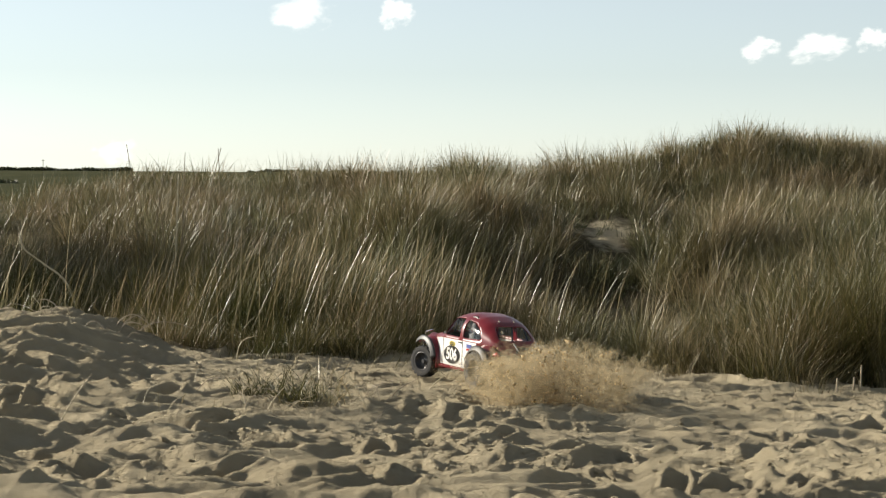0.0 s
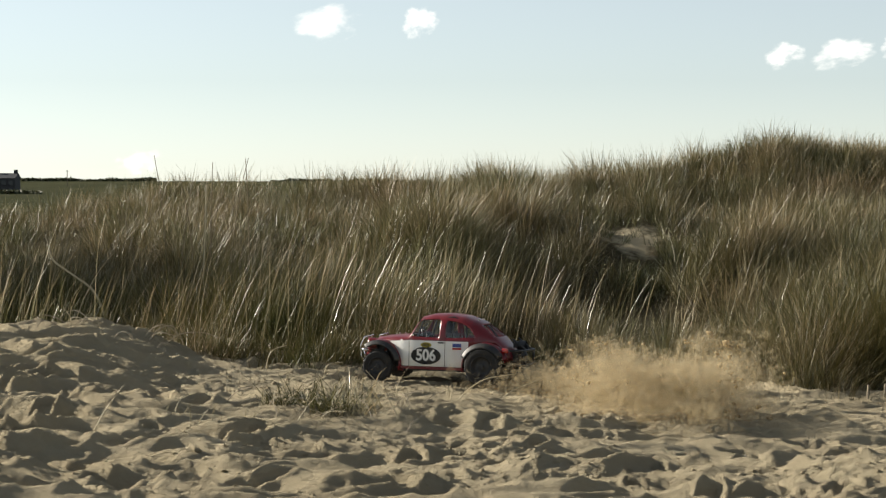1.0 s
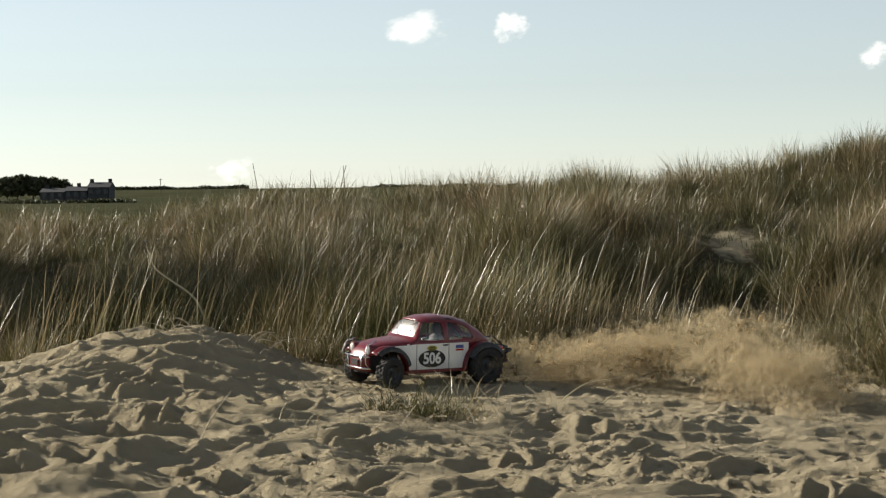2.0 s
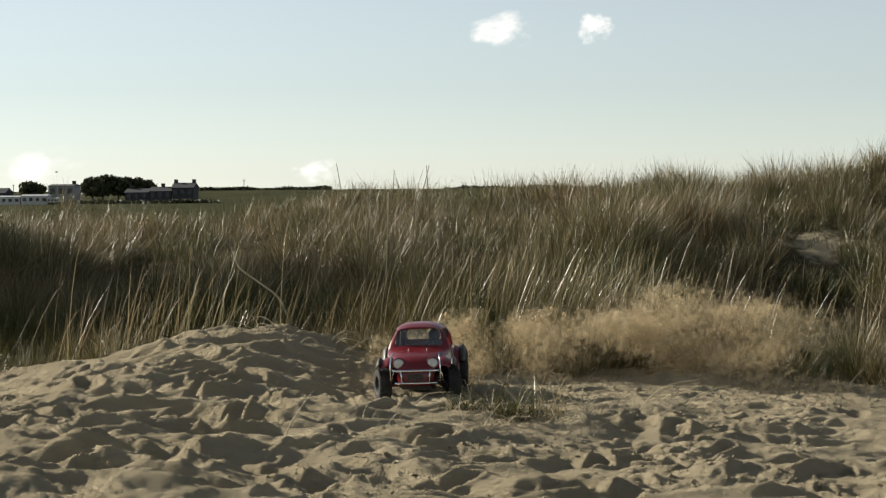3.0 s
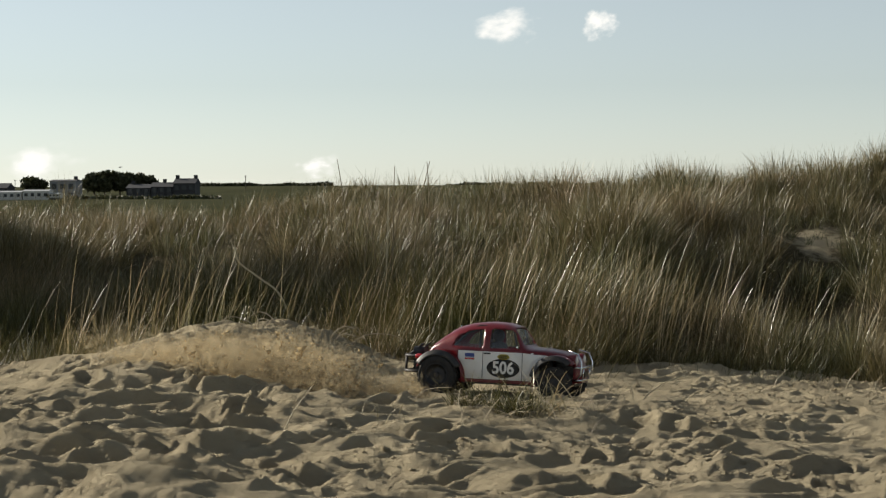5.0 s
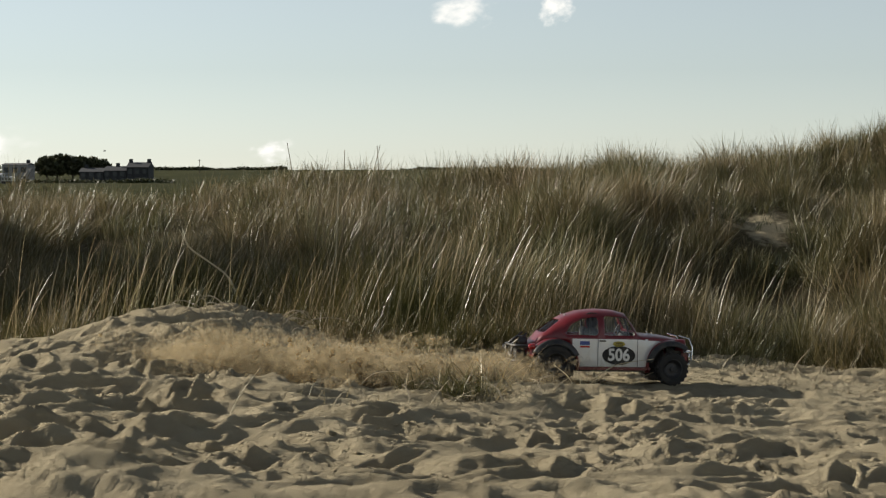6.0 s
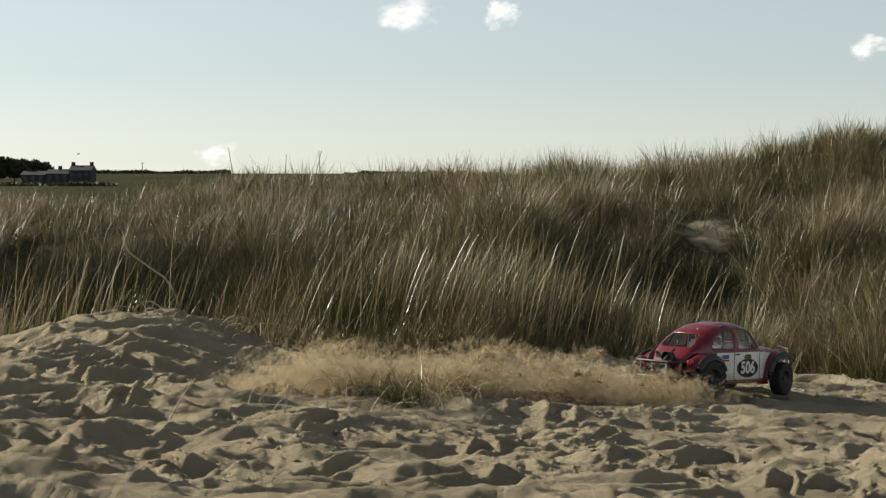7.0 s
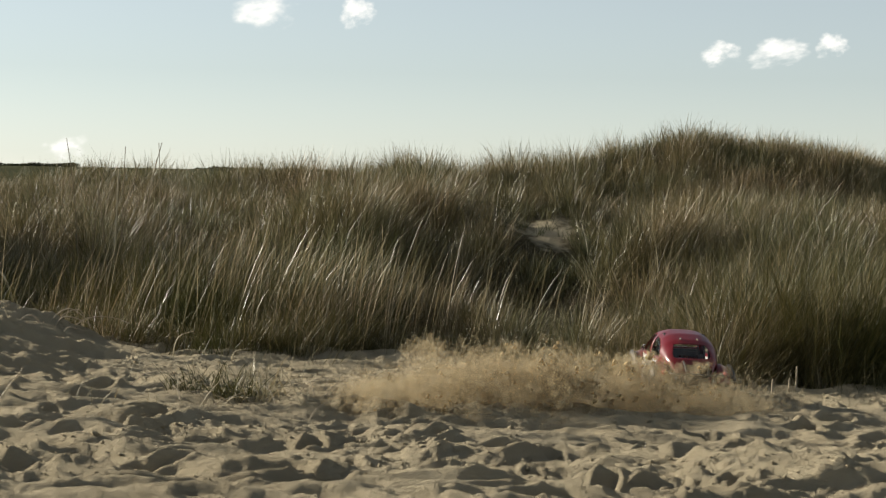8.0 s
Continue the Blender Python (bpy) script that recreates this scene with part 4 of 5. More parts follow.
def tree(px0, px1, py0, py1, label, seed, lean=0.0):
    """Tapered trunk and limbs, and a crown of many small leaf clumps with gaps."""
    rng = np.random.default_rng(seed)
    x0, x1 = far_x(px0), far_x(px1)
    top, low = far_z(py0), far_z(py1)
    ob = tagged(new("tree"), label, "tree")
    base = -1.6
    ob.location = ((x0 + x1) / 2 * (FAR + 14) / FAR, FAR + 14, base)
    half, height = (x1 - x0) * 0.58, top - base
    part("trunk", tube_bm([(0, 0, -0.5), (0.1, 0, height * 0.3), (0.0, 0.1, height * 0.7)], 0.28, 8, taper=0.4), M_BARK, ob)
    for k in range(5):
        a = rng.uniform(0, 6.28)
        part("limb", tube_bm([(0, 0, height * 0.3), (half * 0.35 * math.cos(a), half * 0.3 * math.sin(a), height * 0.55), (half * 0.6 * math.cos(a), half * 0.5 * math.sin(a), height * 0.72)], 0.12, 6, taper=0.3), M_BARK, ob)
    n = 7500
    clumps = rng.normal(0, 1, (70, 3))
    clumps /= np.linalg.norm(clumps, axis=1)[:, None]
    clumps *= rng.uniform(0.1, 0.90, (70, 1))
    pts = clumps[rng.integers(0, 70, n)] + rng.normal(0, 0.11, (n, 3))
    pts[:, 2] = np.maximum(pts[:, 2], -0.75)
    c = pts * np.array((half, half * 0.7, (top - low) / 2)) + np.array((0, 0, (top + low) / 2 - base))
    d1, d2 = rng.normal(0, 0.30, (n, 3)), rng.normal(0, 0.30, (n, 3))
    verts = np.stack((c - d1, c + d2, c + d1, c - d2), 1).reshape(-1, 3)
    me = fast_mesh("crown", verts, np.arange(4 * n), np.full(n, 4), M_LEAF)
    crown = new("crown", me)
    crown.parent = ob


for k, (a, b, t, l) in enumerate(((176, 220, 313, 346), (192, 240, 309, 346), (218, 268, 309, 346), (246, 292, 311, 346), (270, 310, 316, 346))):
    tree(a, b, t, l, "dark wind-clipped tree in a dense row behind the houses", 30 + k)
tree(72, 114, 317, 343, "small round dark tree beside the caravans", 44)
tree(-30, 14, 330, 346, "small dark tree beyond the caravans", 45)


def hedge(px0, px1, y_far, height, name_label, seed, z):
    rng = np.random.default_rng(seed)
    n = 3000
    k = y_far / FAR
    x = rng.uniform(far_x(px0) * k, far_x(px1) * k, n)
    tall = height * (0.6 + 0.4 * np.sin(x * 0.31 + seed) * np.sin(x * 0.11))
    c = np.stack((x, y_far + rng.normal(0, 0.6, n), z + rng.uniform(-0.3, 1, n) * np.maximum(tall, 0.3)), -1)
    d1, d2 = rng.normal(0, 0.28, (n, 3)), rng.normal(0, 0.28, (n, 3))
    ob = new("hedge", fast_mesh("hedge", np.stack((c - d1, c + d2, c + d1, c - d2), 1).reshape(-1, 3), np.arange(4 * n), np.full(n, 4), M_LEAF))
    tagged(ob, name_label, "hedge", kind="stuff")


hedge(376, 620, 715, 1.3, "low dark hedge along the top of a field", 3, 1.95)
hedge(120, 420, 430, 0.8, "dark hedge below the houses", 5, -1.25)
hedge(820, 1100, 900, 1.6, "dark line of scrub on the far hill", 6, 2.0)
for px, py in ((466, 318), (59, 324)):
    pole = tagged(new("telegraph_pole"), "thin dark wooden pole against the sky", "pole", "poles along the field")
    pole.location = (far_x(px) * 1.35, FAR * 1.35, 1.2)
    part("post", tube_bm([(0, 0, -1.5), (0, 0, (far_z(py) - 1.02) * 1.35)], 0.11, 6), M_WOOD, pole)
    part("cross_arm", box_bm((0.9, 0.1, 0.1), (0, 0, (far_z(py) - 1.02) * 1.35 - 0.3), 0.01), M_WOOD, pole)


def cloud_material():
    """Bright fair-weather cloud with ragged soft edges; emission stands in for sunlight on it."""
    m, n, l, b = material("cloud")
    tc = n.new("ShaderNodeTexCoord").outputs["Generated"]
    rnd = n.new("ShaderNodeObjectInfo").outputs["Random"]
    off = n.new("ShaderNodeVectorMath")
    plane = n.new("ShaderNodeVectorMath")
    plane.operation = "MULTIPLY"
    l.new(tc, plane.inputs[0])
    plane.inputs[1].default_value = (1, 0, 1)
    l.new(plane.outputs[0], off.inputs[0])
    l.new(rnd, off.inputs[1])
    grad = n.new("ShaderNodeVectorMath")
    grad.operation = "DISTANCE"
    l.new(plane.outputs[0], grad.inputs[0])
    grad.inputs[1].default_value = (0.5, 0, 0.45)
    f = noise_tex(n, l, off.outputs[0], 3.6, 5, 0.52)
    s1 = n.new("ShaderNodeMath")
    s1.operation = "SUBTRACT"
    l.new(mult(n, l, f, 1.05), s1.inputs[0])
    l.new(mult(n, l, grad.outputs["Value"], 1.2), s1.inputs[1])
    mask = n.new("ShaderNodeMapRange")
    mask.interpolation_type = "SMOOTHSTEP"
    mask.inputs[1].default_value, mask.inputs[2].default_value = 0.04, 0.52
    l.new(s1.outputs[0], mask.inputs[0])
    em, tr, mix = n.new("ShaderNodeEmission"), n.new("ShaderNodeBsdfTransparent"), n.new("ShaderNodeMixShader")
    em.inputs[0].default_value, em.inputs[1].default_value = (1.0, 0.985, 0.93, 1), 0.71
    l.new(mask.outputs[0], mix.inputs[0])
    l.new(tr.outputs[0], mix.inputs[1])
    l.new(em.outputs[0], mix.inputs[2])
    l.new(mix.outputs[0], n["Material Output"].inputs[0])
    return m


M_CLOUD = cloud_material()
CLOUDS = []
SKY_Y = 3000.0


def cloud(px0, px1, py0, py1, drift, tilt=0.0):
    """A cloud bank far out; drift: metres a second to the side."""
    k = SKY_Y / FAR
    x0, x1, z0, z1 = far_x(px0 + 7) * k, far_x(px1 + 7) * k, 1.02 + (far_z(py1) - 1.02) * k, 1.02 + (far_z(py0) - 1.02) * k
    h, t = (x1 - x0) / 2, (z1 - z0) / 2
    bm = bmesh.new()
    n, mrows = 16, 10
    grid = [[bm.verts.new((h * (2 * i / n - 1), -0.2 * h * (1 - (2 * i / n - 1) ** 2) * (1 - (2 * j / mrows - 1) ** 2), t * (2 * j / mrows - 1))) for i in range(n + 1)] for j in range(mrows + 1)]
    for a, b in zip(grid, grid[1:]):
        for i in range(n):
            bm.faces.new((a[i], a[i + 1], b[i + 1], b[i]))
    me = bpy.data.meshes.new("cloud")
    bm.to_mesh(me)
    bm.free()
    me.materials.append(M_CLOUD)
    me.polygons.foreach_set("use_smooth", [True] * len(me.polygons))
    ob = tagged(new("cloud", me), "small bright white fair-weather cloud in a pale sky", "cloud", "clouds in the sky")
    ob.visible_shadow = False
    CLOUDS.append((ob, (x0 + x1) / 2, (z0 + z1) / 2, drift, tilt))


# the seconds at which the places were noted is 3.5
cloud(835, 990, 15, 98, 2.3, -6)
cloud(1035, 1120, 17, 84, 2.1, -22)
cloud(535, 630, 274, 326, 0.8, -8)
cloud(0, 185, 240, 338, 0.8, -8)
cloud(1690, 1785, 84, 138, 2.2, -12)
cloud(1768, 1920, 72, 138, 2.2, -12)
cloud(1905, 1990, 62, 118, 2.2, -12)

M_BIRD = plain("bird_feather", (0.05, 0.05, 0.055), 0.8, 0, 0.2, 20)


def build_bird():
    bird = tagged(new("bird"), "small dark gull gliding over the fields", "bird")
    part("bird_body", tube_bm([(-0.22, 0, 0), (0, 0, 0.02), (0.2, 0, 0.03)], 0.07, 8, taper=0.7), M_BIRD, bird)
    for s in (1, -1):
        bm = bmesh.new()
        pts = [(0.1, 0, 0.04), (0.05, s * 0.32, 0.14), (-0.06, s * 0.62, 0.08), (-0.08, s * 0.32, 0.12), (-0.1, 0, 0.03)]
        bm.faces.new([bm.verts.new(p) for p in pts])
        bmesh.ops.solidify(bm, geom=bm.faces[:], thickness=0.02)
        part("wing", bm, M_BIRD, bird)
    return bird


BIRD = build_bird()


# ---- small things on the sand and in the grass ----
def stem(name, label, root, pts, radius, mat, category, group="", taper=0.35):
    """A dry stem: a bent, tapering round stalk from its root on the ground; pts are offsets from the root."""
    z = ground_z(*root) if root[1] < 11.9 else float(base_height(*root))
    bm = bmesh.new()
    # smooth the bend
    P = [Vector(p) for p in [(0, 0, -0.03)] + list(pts)]
    line = []
    for k in range(len(P) - 1):
        p0, p1, p2, p3 = P[max(0, k - 1)], P[k], P[k + 1], P[min(len(P) - 1, k + 2)]
        for s in range(6):
            t = s / 6
            line.append(0.5 * ((2 * p1) + (p2 - p0) * t + (2 * p0 - 5 * p1 + 4 * p2 - p3) * t * t + (3 * p1 - p0 - 3 * p2 + p3) * t ** 3))
    line.append(P[-1])
    tube_bm(line, radius, 6, bm, taper)
    me = bpy.data.meshes.new(name)
    bm.to_mesh(me)
    bm.free()
    me.materials.append(mat)
    me.polygons.foreach_set("use_smooth", [True] * len(me.polygons))
    ob = new(name, me)
    ob.location = (root[0], root[1], z)
    return tagged(ob, label, category, group)


M_STRAW = plain("dry_straw", (0.50, 0.42, 0.27), 0.45, 0, 0.25, 60)
M_STALK = plain("brown_stalk", (0.20, 0.15, 0.08), 0.7, 0, 0.3, 60)
M_SHELL = plain("white_shell", (0.85, 0.84, 0.80), 0.25, 0, 0.1, 90)
M_ROOT = plain("bleached_root", (0.36, 0.30, 0.21), 0.8, 0, 0.3, 50)

# tall flowering stalks that stand above the ridge
for k, (x, y, tall, lean) in enumerate(((-1.86, 13.6, 1.02, -0.10), (-1.76, 13.3, 0.90, 0.10), (-1.62, 13.5, 0.88, 0.16), (-1.56, 13.4, 1.00, 0.02),
                                        (-1.46, 13.6, 0.97, 0.14), (-1.30, 13.5, 0.95, -0.03), (-1.70, 13.8, 0.86, -0.12), (-2.02, 13.4, 0.80, -0.16))):
    s = stem("grass_stalk", "tall thin straw-coloured flowering grass stalk", (x, y), [(lean * 0.2, 0, tall * 0.4), (lean * 0.55, 0, tall * 0.78), (lean, 0, tall * 1.06)], 0.0045, M_STALK, "grass stalk", "tall stalks on the dune ridge", 0.5)
stem("grass_stalk", "pale upright dead stalk above the marram", (-1.555, 13.0), [(0.0, 0, 0.35), (0.012, 0, 0.7), (0.02, 0, 0.96)], 0.006, M_STRAW, "grass stalk", "tall stalks on the dune ridge", 0.6)

# dead stems arching at the edge of the sand and in front of the car
ARCHES = (((-0.935, 10.55), [(0.01, 0, 0.07), (0.04, 0, 0.125), (0.11, 0, 0.15)], 0.0042),
          ((-0.625, 10.5), [(0.005, 0, 0.05), (0.03, 0, 0.085), (0.10, 0, 0.095)], 0.0035),
          ((0.045, 9.45), [(0.05, 0, 0.05), (0.14, 0, 0.115), (0.22, 0, 0.135), (0.33, 0, 0.15)], 0.0035),
          ((0.02, 9.3), [(0.01, 0, 0.04), (0.0, 0, 0.08)], 0.0035),
          ((0.26, 9.6), [(0.06, 0, 0.03), (0.15, 0, 0.07), (0.22, 0, 0.09)], 0.0028),
          ((-0.215, 9.35), [(0.0, 0, 0.05), (0.015, 0, 0.10)], 0.0028),
          ((-0.33, 9.5), [(0.015, 0, 0.05), (0.02, 0, 0.09)], 0.0028),
          ((-2.02, 10.75), [(0.02, 0, 0.05), (-0.02, 0, 0.11)], 0.0035),
          ((-1.78, 10.6), [(-0.03, 0, 0.06), (-0.05, 0, 0.13)], 0.0038),
          ((-0.18, 8.55), [(-0.06, 0, 0.10), (-0.15, 0, 0.21)], 0.0030),
          ((-0.62, 8.3), [(0.05, 0, 0.05), (0.10, 0, 0.11)], 0.0026),
          ((-1.35, 7.6), [(0.06, 0, 0.09), (0.14, 0, 0.20)], 0.0030),
          ((0.78, 10.75), [(0.03, 0, 0.05), (0.09, 0, 0.11)], 0.003),
          ((1.15, 10.7), [(0.04, 0, 0.06), (0.10, 0, 0.13)], 0.003),
          ((1.32, 10.75), [(0.01, 0, 0.05), (0.05, 0, 0.10)], 0.003))
for root, pts, rad in ARCHES:
    stem("dead_grass", "bleached dead grass stem arching out of the sand", root, pts, rad, M_STRAW, "dead grass", "dead stems in the sand")
for root, tall in (((2.22, 10.45), 0.085), ((2.32, 10.5), 0.10), ((2.38, 10.6), 0.12), ((0.05, 9.0), 0.025)):
    stem("stick", "short upright weathered stick in the sand", root, [(0.002, 0, tall * 0.5), (0.004, 0, tall)], 0.0055, M_ROOT, "stick", "sticks in the sand", 0.8)

# dry straws blown over the sand round the worn tuft
rng_straw = np.random.default_rng(31)
for k in range(26):
    x, y = rng_straw.normal(-0.45, 0.42), rng_straw.normal(8.85, 0.38)
    a, ln = rng_straw.uniform(0, 2 * math.pi), rng_straw.uniform(0.10, 0.26)
    stem("dead_grass", "dry straw lying on the trodden sand", (x, y), [(ln * 0.4 * math.cos(a), ln * 0.4 * math.sin(a), rng_straw.uniform(0.02, 0.07)), (ln * math.cos(a), ln * math.sin(a), rng_straw.uniform(0.01, 0.10))], 0.0024, M_ROOT if k % 3 else M_STRAW, "dead grass", "straws on the sand")

# dry roots and litter on the crest of the mound
rng_roots = np.random.default_rng(77)
for k in range(16):
    x, y = rng_roots.uniform(-2.25, -1.45), rng_roots.uniform(10.65, 11.15)
    a, ln = rng_roots.uniform(-0.5, 0.5) + (math.pi if k % 2 else 0), rng_roots.uniform(0.12, 0.34)
    stem("dry_root", "thin bleached root lying on the sand", (x, y), [(ln * 0.3 * math.cos(a), ln * 0.3 * math.sin(a), 0.035), (ln * 0.7 * math.cos(a), ln * 0.7 * math.sin(a), rng_roots.uniform(0.02, 0.06)), (ln * math.cos(a + 0.3), ln * math.sin(a + 0.3), 0.0)], 0.0035, M_ROOT, "root", "roots on the mound")


def shell():
    """A small broken shell lying hollow side up."""
    bm = bmesh.new()
    rows = []
    for j in range(7):
        r = 0.015 * math.sin(j / 6 * 1.35)
        rows.append([bm.verts.new((r * math.cos(2 * math.pi * i / 18) * 1.25, r * math.sin(2 * math.pi * i / 18), 0.012 - 0.015 * math.cos(j / 6 * 1.35) + 0.0012 * math.cos(i * 3))) for i in range(18)])
    for a, b in zip(rows, rows[1:]):
        for i in range(18):
            bm.faces.new((a[i], a[(i + 1) % 18], b[(i + 1) % 18], b[i]))
    bmesh.ops.remove_doubles(bm, verts=bm.verts, dist=0.0003)
    bmesh.ops.solidify(bm, geom=bm.faces[:], thickness=0.002)
    me = bpy.data.meshes.new("shell")
    bm.to_mesh(me)
    bm.free()
    me.materials.append(M_SHELL)
    ob = tagged(new("shell", me), "small bright white broken shell on the sand", "shell")
    ob.matrix_world = pose(1.168, 7.75, ground_z(1.168, 7.75) + 0.006, -35, 30, 20)


shell()

# a worn tuft in the trodden sand
rng_tuft = np.random.default_rng(9)


def tuft(cx, cy, r, count, tall, mat, name, label, flat=0.5, group=""):
    a, q = rng_tuft.uniform(0, 6.283, count), np.sqrt(rng_tuft.uniform(0, 1, count)) * r
    x, y = cx + q * np.cos(a), cy + q * np.sin(a)
    z = np.array([ground_z(i, j) if j < 11.9 else float(base_height(i, j)) for i, j in zip(x, y)]) - 0.01
    v, c, s = blades(np.stack((x, y, z), -1), tall * rng_tuft.uniform(0.35, 1.1, count), rng_tuft.uniform(0.15, 1.0, count) * flat + 0.1,
                     rng_tuft.uniform(0, 6.283, count), rng_tuft.uniform(0.3, 1.3, count), rng_tuft.uniform(0.003, 0.0055, count), rng_tuft, (0, 0.25, 0.5, 0.75, 1.0))
    return tagged(new(name, fast_mesh(name, v, c, s, mat)), label, "grass tuft", group, "stuff")


tuft(-0.50, 8.80, 0.12, 260, 0.27, M_GREEN, "grass_tuft", "sparse yellow-green tuft of grass in trodden sand", 1.25)
tuft(-0.72, 8.95, 0.09, 110, 0.20, M_GREEN, "grass_tuft", "small yellow-green tuft of grass in trodden sand", 1.3)
tuft(-0.35, 8.75, 0.10, 70, 0.30, M_DRY, "grass_tuft", "sparse bleached tuft of grass in trodden sand", 1.3)
tuft(-0.9, 8.3, 0.30, 50, 0.14, M_DRY, "grass_tuft", "thin scattered dry blades lying on trodden sand", 1.4)

# bleached blades that stand out of the marram
rng_b = np.random.default_rng(15)
n_b = 950
bx = np.concatenate((rng_b.normal(-0.45, 0.42, n_b // 2), rng_b.normal(-2.75, 0.35, n_b // 6), rng_b.uniform(-3.4, 3.0, n_b - n_b // 2 - n_b // 6)))
by = rng_b.uniform(11.3, 12.4, n_b)
v, c, s = blades(np.stack((bx, by, base_height(bx, by)), -1), rng_b.uniform(0.35, 0.82, n_b), rng_b.uniform(0.0, 0.35, n_b), rng_b.normal(0, 0.6, n_b), rng_b.gamma(1.5, 0.25, n_b), rng_b.uniform(0.0024, 0.0052, n_b), rng_b, (0, 0.2, 0.4, 0.6, 0.8, 1.0))
tagged(new("dead_marram", fast_mesh("dead_marram", v, c, s, M_DRY)), "pale bleached dead blades standing among the marram", "grass", kind="stuff")
stem("curled_leaf", "pale dead marram leaf curling out of the dune", (-2.12, 12.55), [(0.0, 0, 0.22), (-0.07, 0, 0.40), (-0.19, -0.01, 0.50), (-0.32, -0.02, 0.60), (-0.35, -0.03, 0.70)], 0.009, M_STRAW, "dead leaf", "", 0.6)


# ---- sand thrown up by the back wheels ----
def dust_material():
    m, n, l, b = material("flying_sand")
    rnd = n.new("ShaderNodeNewGeometry").outputs["Random Per Island"]
    col = ramp(n, l, rnd, [(0.0, (0.40, 0.315, 0.185)), (1.0, (0.60, 0.485, 0.30))])
    d, t, mix = n.new("ShaderNodeBsdfDiffuse"), n.new("ShaderNodeBsdfTranslucent"), n.new("ShaderNodeMixShader")
    l.new(col, d.inputs[0])
    l.new(col, t.inputs[0])
    mix.inputs[0].default_value = 0.52
    l.new(d.outputs[0], mix.inputs[1])
    l.new(t.outputs[0], mix.inputs[2])
    # each flake stands for a loose pinch of grains, half of it gaps
    gap, thin = n.new("ShaderNodeBsdfTransparent"), n.new("ShaderNodeMixShader")
    thin.inputs[0].default_value = 0.85
    l.new(gap.outputs[0], thin.inputs[1])
    l.new(mix.outputs[0], thin.inputs[2])
    l.new(thin.outputs[0], n["Material Output"].inputs[0])
    return m


M_DUST = dust_material()


def haze_material():
    """A loose pinch of airborne dust: most of it is air."""
    m, n, l, b = material("dust_haze")
    rnd = n.new("ShaderNodeNewGeometry").outputs["Random Per Island"]
    col = ramp(n, l, rnd, [(0.0, (0.43, 0.350, 0.215)), (1.0, (0.58, 0.485, 0.315))])
    di, tr, mix, air, out = (n.new("ShaderNodeBsdfDiffuse"), n.new("ShaderNodeBsdfTranslucent"), n.new("ShaderNodeMixShader"),
                             n.new("ShaderNodeBsdfTransparent"), n.new("ShaderNodeMixShader"))
    l.new(col, di.inputs[0])
    l.new(col, tr.inputs[0])
    mix.inputs[0].default_value = 0.5
    l.new(di.outputs[0], mix.inputs[1])
    l.new(tr.outputs[0], mix.inputs[2])
    out.inputs[0].default_value = 0.11
    l.new(air.outputs[0], out.inputs[1])
    l.new(mix.outputs[0], out.inputs[2])
    l.new(out.outputs[0], n["Material Output"].inputs[0])
    return m


M_HAZE = haze_material()


def spray_mesh(seed, grains, sx, sy, sz, size, clods, pinches, wide):
    """A puff of sand: faint pinches of dust that thin outwards, fine grains, and some damp clods."""
    rng = np.random.default_rng(seed)
    hubs = rng.normal(0, 0.75, (14, 3))
    reach = rng.uniform(0.25, 0.75, 14)
    shape = np.array((sx, sy, sz))

    def scatter(n, tight):
        pick = rng.integers(0, 14, n)
        p = hubs[pick] + rng.normal(0, 1, (n, 3)) * (tight * reach[pick])[:, None]
        return p[np.linalg.norm(p, axis=1) < 2.6] * shape

    c = scatter(grains, 0.85)
    n = len(c)
    g = size * rng.uniform(0.6, 1.3, (n, 1))
    verts = [np.stack([c + rng.normal(0, 1, (n, 3)) * g * 0.75 for _ in range(3)], 1).reshape(-1, 3)]
    corners, sizes = [np.arange(3 * n)], [np.full(n, 3)]
    cc = scatter(clods, 0.9)
    k = len(cc)
    gs = rng.gamma(1.6, 0.0020, (k, 1)) + 0.0018
    t = np.array(((1, 1, 1), (1, -1, -1), (-1, 1, -1), (-1, -1, 1)), float)
    verts.append((cc[:, None] + (t[None] + rng.normal(0, 0.35, (k, 4, 3))) * gs[:, None]).reshape(-1, 3))
    tri = np.array(((0, 1, 2), (0, 3, 1), (0, 2, 3), (1, 3, 2)))
    corners.append((np.arange(k)[:, None, None] * 4 + tri[None] + 3 * n).reshape(-1))
    sizes.append(np.full(4 * k, 3))
    w = scatter(pinches, 1.0)
    q = len(w)
    h = wide * rng.uniform(0.6, 1.4, (q, 1))
    verts.append(np.stack([w + rng.normal(0, 1, (q, 3)) * h for _ in range(3)], 1).reshape(-1, 3))
    corners.append(np.arange(3 * q) + 3 * n + 4 * k)
    sizes.append(np.full(q, 3))
    me = fast_mesh("sand_spray", np.concatenate(verts), np.concatenate(corners), np.concatenate(sizes), M_DUST)
    me.materials.append(M_HAZE)
    me.polygons.foreach_set("material_index", np.concatenate((np.zeros(n + 4 * k, np.int32), np.ones(q, np.int32))))
    return me


# light has to pass through many thin pinches of dust
scene.cycles.transparent_max_bounces = 160
CORES = [spray_mesh(200 + k, 120, 0.120, 0.085, 0.066, 0.0013, 60, 3000, 0.014) for k in range(5)]
HAZES = [spray_mesh(300 + k, 20, 0.22, 0.16, 0.078, 0.0013, 4, 2600, 0.018) for k in range(5)]
PUFFS = []


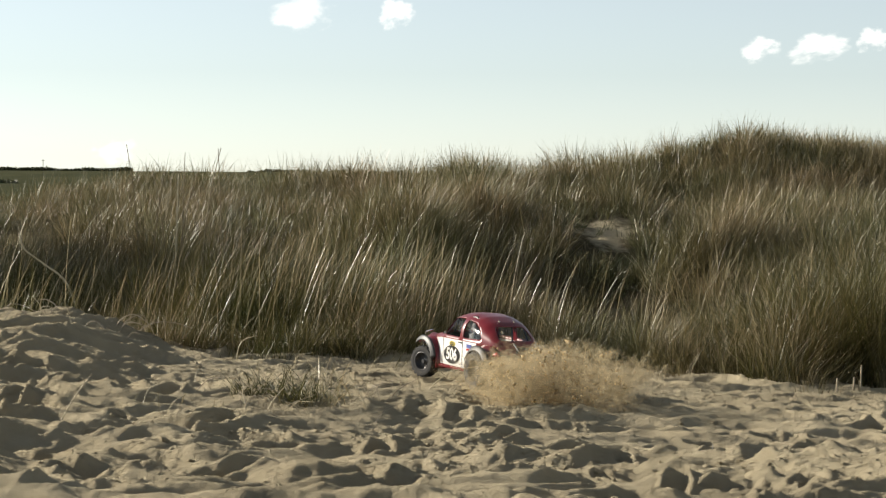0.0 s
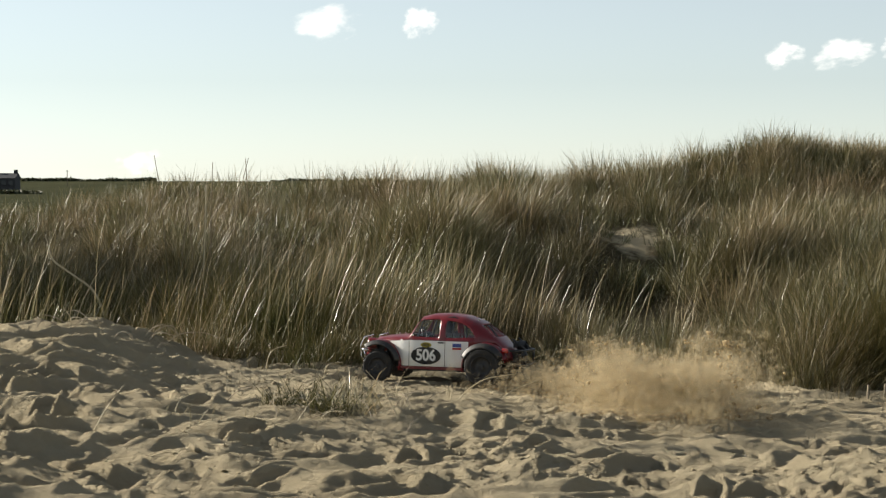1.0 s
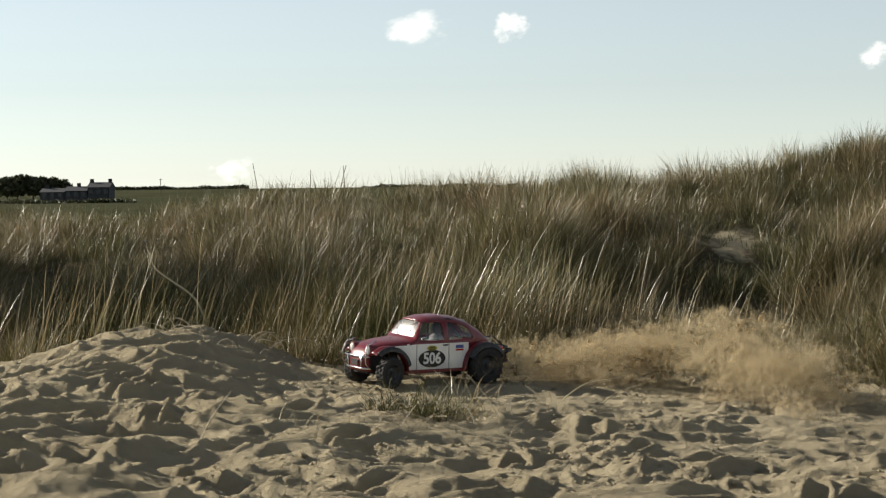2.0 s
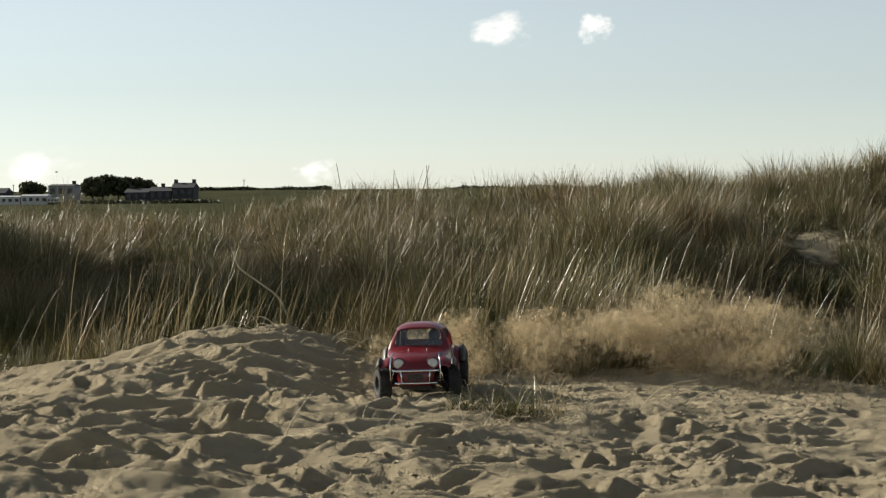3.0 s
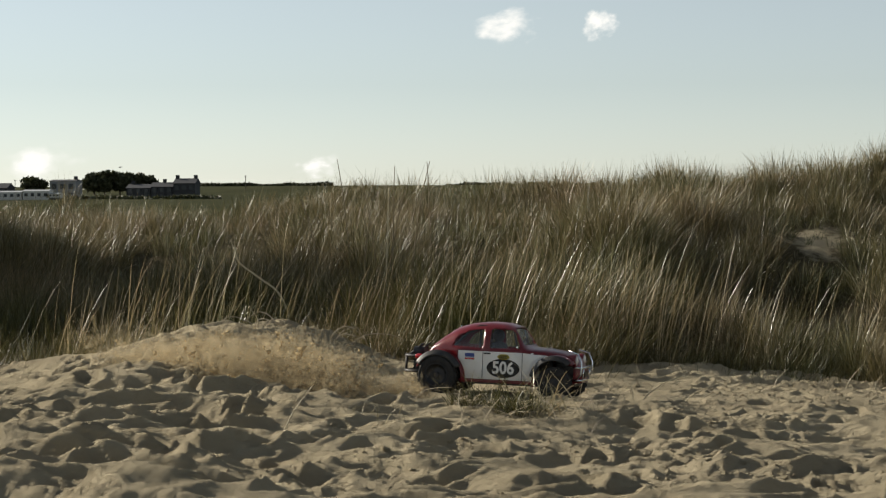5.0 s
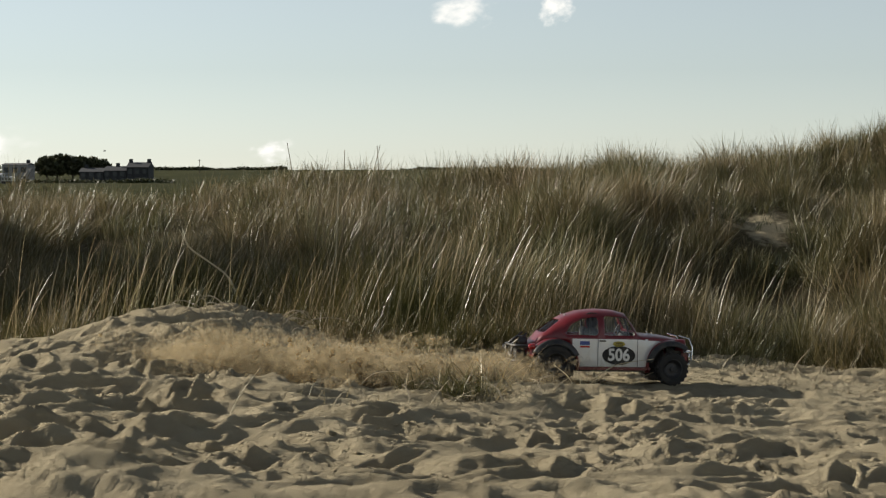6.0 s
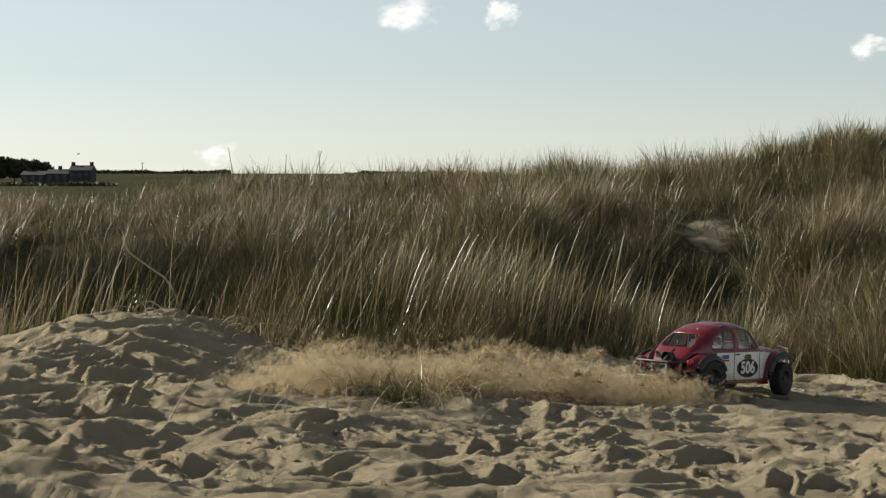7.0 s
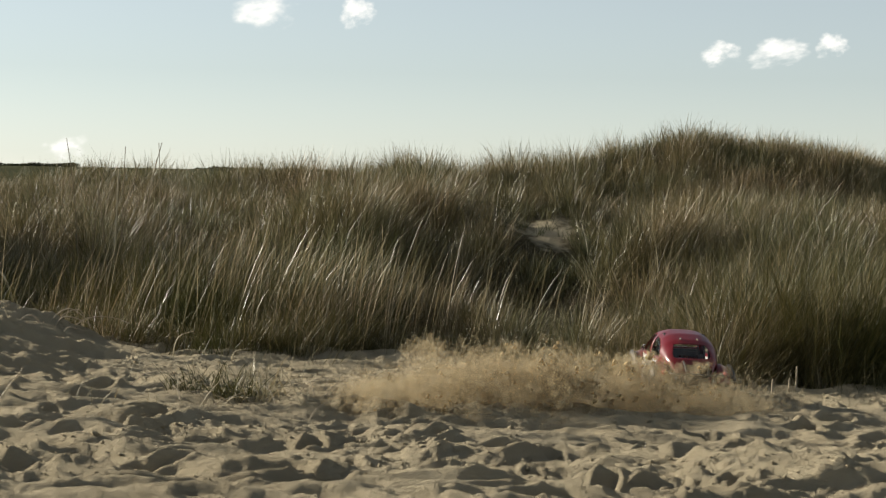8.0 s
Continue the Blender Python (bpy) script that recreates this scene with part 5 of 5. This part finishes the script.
def throw(birth, kind, power, lift, seed):
    """One puff: it leaves the back wheels, flies backwards with drag, and falls back into the sand."""
    rng = np.random.default_rng(seed)
    t0 = max(birth, 0.0)
    x, y, head = glide(t0, 1), glide(t0, 2), glide(t0, 3)
    if birth < 0:
        x, y, head = x - 0.22 * birth, y + 0.25 * birth, head + 45 * birth
    side = (rng.choice((-0.15, 0.15)) if birth < 4.3 else -0.17) + rng.normal(0, 0.04)
    c, s = math.cos(radians(head)), math.sin(radians(head))
    back = 0.34 if birth < 0.1 else 0.50
    px, py = x - back * c - side * s, y - back * s + side * c
    a = head + 180 + rng.normal(0, 9) + ((27 if birth < 6 else 10 if birth < 7.1 else -32) if birth > 3.7 else (16 if birth < 0.8 else 0))
    v = power * rng.uniform(0.8, 1.2)
    vx, vy, vz = v * math.cos(radians(a)), v * math.sin(radians(a)), lift * rng.uniform(0.8, 1.2)
    drag, grav = (0.9, 1.5) if kind == "core" else (1.5, 0.42)
    life = (0.95 if birth < 2.8 else (0.75 if birth < 3.4 else 1.05)) if kind == "core" else (1.3 if birth < 2.6 else (0.8 if birth < 3.4 else 1.1))
    low = 1.0
    ob = new("sand_spray", (CORES if kind == "core" else HAZES)[seed % 5])
    tagged(ob, "tan spray of dry sand flung up behind the wheels" if kind == "core" else "thin tan haze of dust hanging behind the car", "sand spray", "sand thrown by the wheels")
    rows = []
    yaw0 = head + rng.uniform(-25, 25) + rng.choice((0, 180))
    g0 = float(base_height(px, py))
    for k in range(81):
        t = k / 10
        u = t - birth
        if u < -0.05:
            rows.append((t, pose(px, py, g0 - low, 0, 0, yaw0)))
            continue
        e = (1 - math.exp(-drag * u)) / drag
        qx, qy = px + vx * e, py + vy * e
        g = float(base_height(qx, qy))
        h = 0.02 + vz * u - 0.5 * grav * u * u if kind == "core" else 0.03 + vz * e - 0.5 * grav * max(0, u - 0.8) ** 2
        if u > life:
            h -= (u - life) * 1.2
        rows.append((t, pose(qx, qy, max(g + h, g - low), 0, 10 * u, yaw0 + 12 * u)))
    PUFFS.append((ob, rows))


def build_dust():
    k = 0
    t = -0.7
    while t < 7.95:
        throw(t, "core", (1.1 if t < -0.1 else 1.5 if t < 1.2 else 1.35 if t < 6.9 else 1.2), 0.66 if t < 1.2 else (0.85 if t < 2.8 else (0.55 if t < 4.3 else (0.52 if t < 6.9 else 0.64))), 1000 + k)
        throw(t + 0.06, "haze", (1.1 if t < -0.1 else 1.6 if t < 1.2 else 1.35 if t < 6.9 else 1.1), 0.34 if t < 1.2 else (0.58 if t < 2.8 else (0.10 if t < 4.3 else (0.16 if t < 7.0 else 0.22))), 3000 + k)
        k += 1
        t += 0.15 if t < 3.1 else (0.09 if t < 6.2 else 0.11)
    return k


build_dust()


# ---- motion ----
def motions():
    steps = [k / 10 for k in range(81)]
    walk(CAR, [(t, car_pose(t)) for t in steps])
    for wheel, x, y, r in WHEELS:
        rows, turn = [], 0.0
        for k, t in enumerate(steps):
            if k:
                way = math.hypot(glide(t, 1) - glide(t - 0.1, 1), glide(t, 2) - glide(t - 0.1, 2))
                # the driven back wheels spin faster than the ground passes
                turn += math.degrees(way / r) if x > 0 else 68.0
            steer = glide(t, 4) if x > 0 else 0.0
            flip = 0 if y > 0 else 180
            rows.append((t, pose(x, y, r, 0, 0, steer) @ pose(0, 0, 0, 0, turn, 0) @ pose(0, 0, 0, 0, 0, flip)))
        walk(wheel, rows)
    for ob, rows in PUFFS:
        walk(ob, rows)
    for ob, x, z, drift, tilt in CLOUDS:
        walk(ob, [(0.0, pose(x - 3.5 * drift, SKY_Y, z, 0, tilt, 0)), (8.0, pose(x + 4.5 * drift, SKY_Y, z, 0, tilt, 0))])
    # the gull crosses from over the caravans towards the end house
    walk(BIRD, [(0.0, pose(-100.0, 300, 4.4, 0, 0, 0)), (8.0, pose(-61.2, 300, 4.3, 0, 0, 0))])


motions()
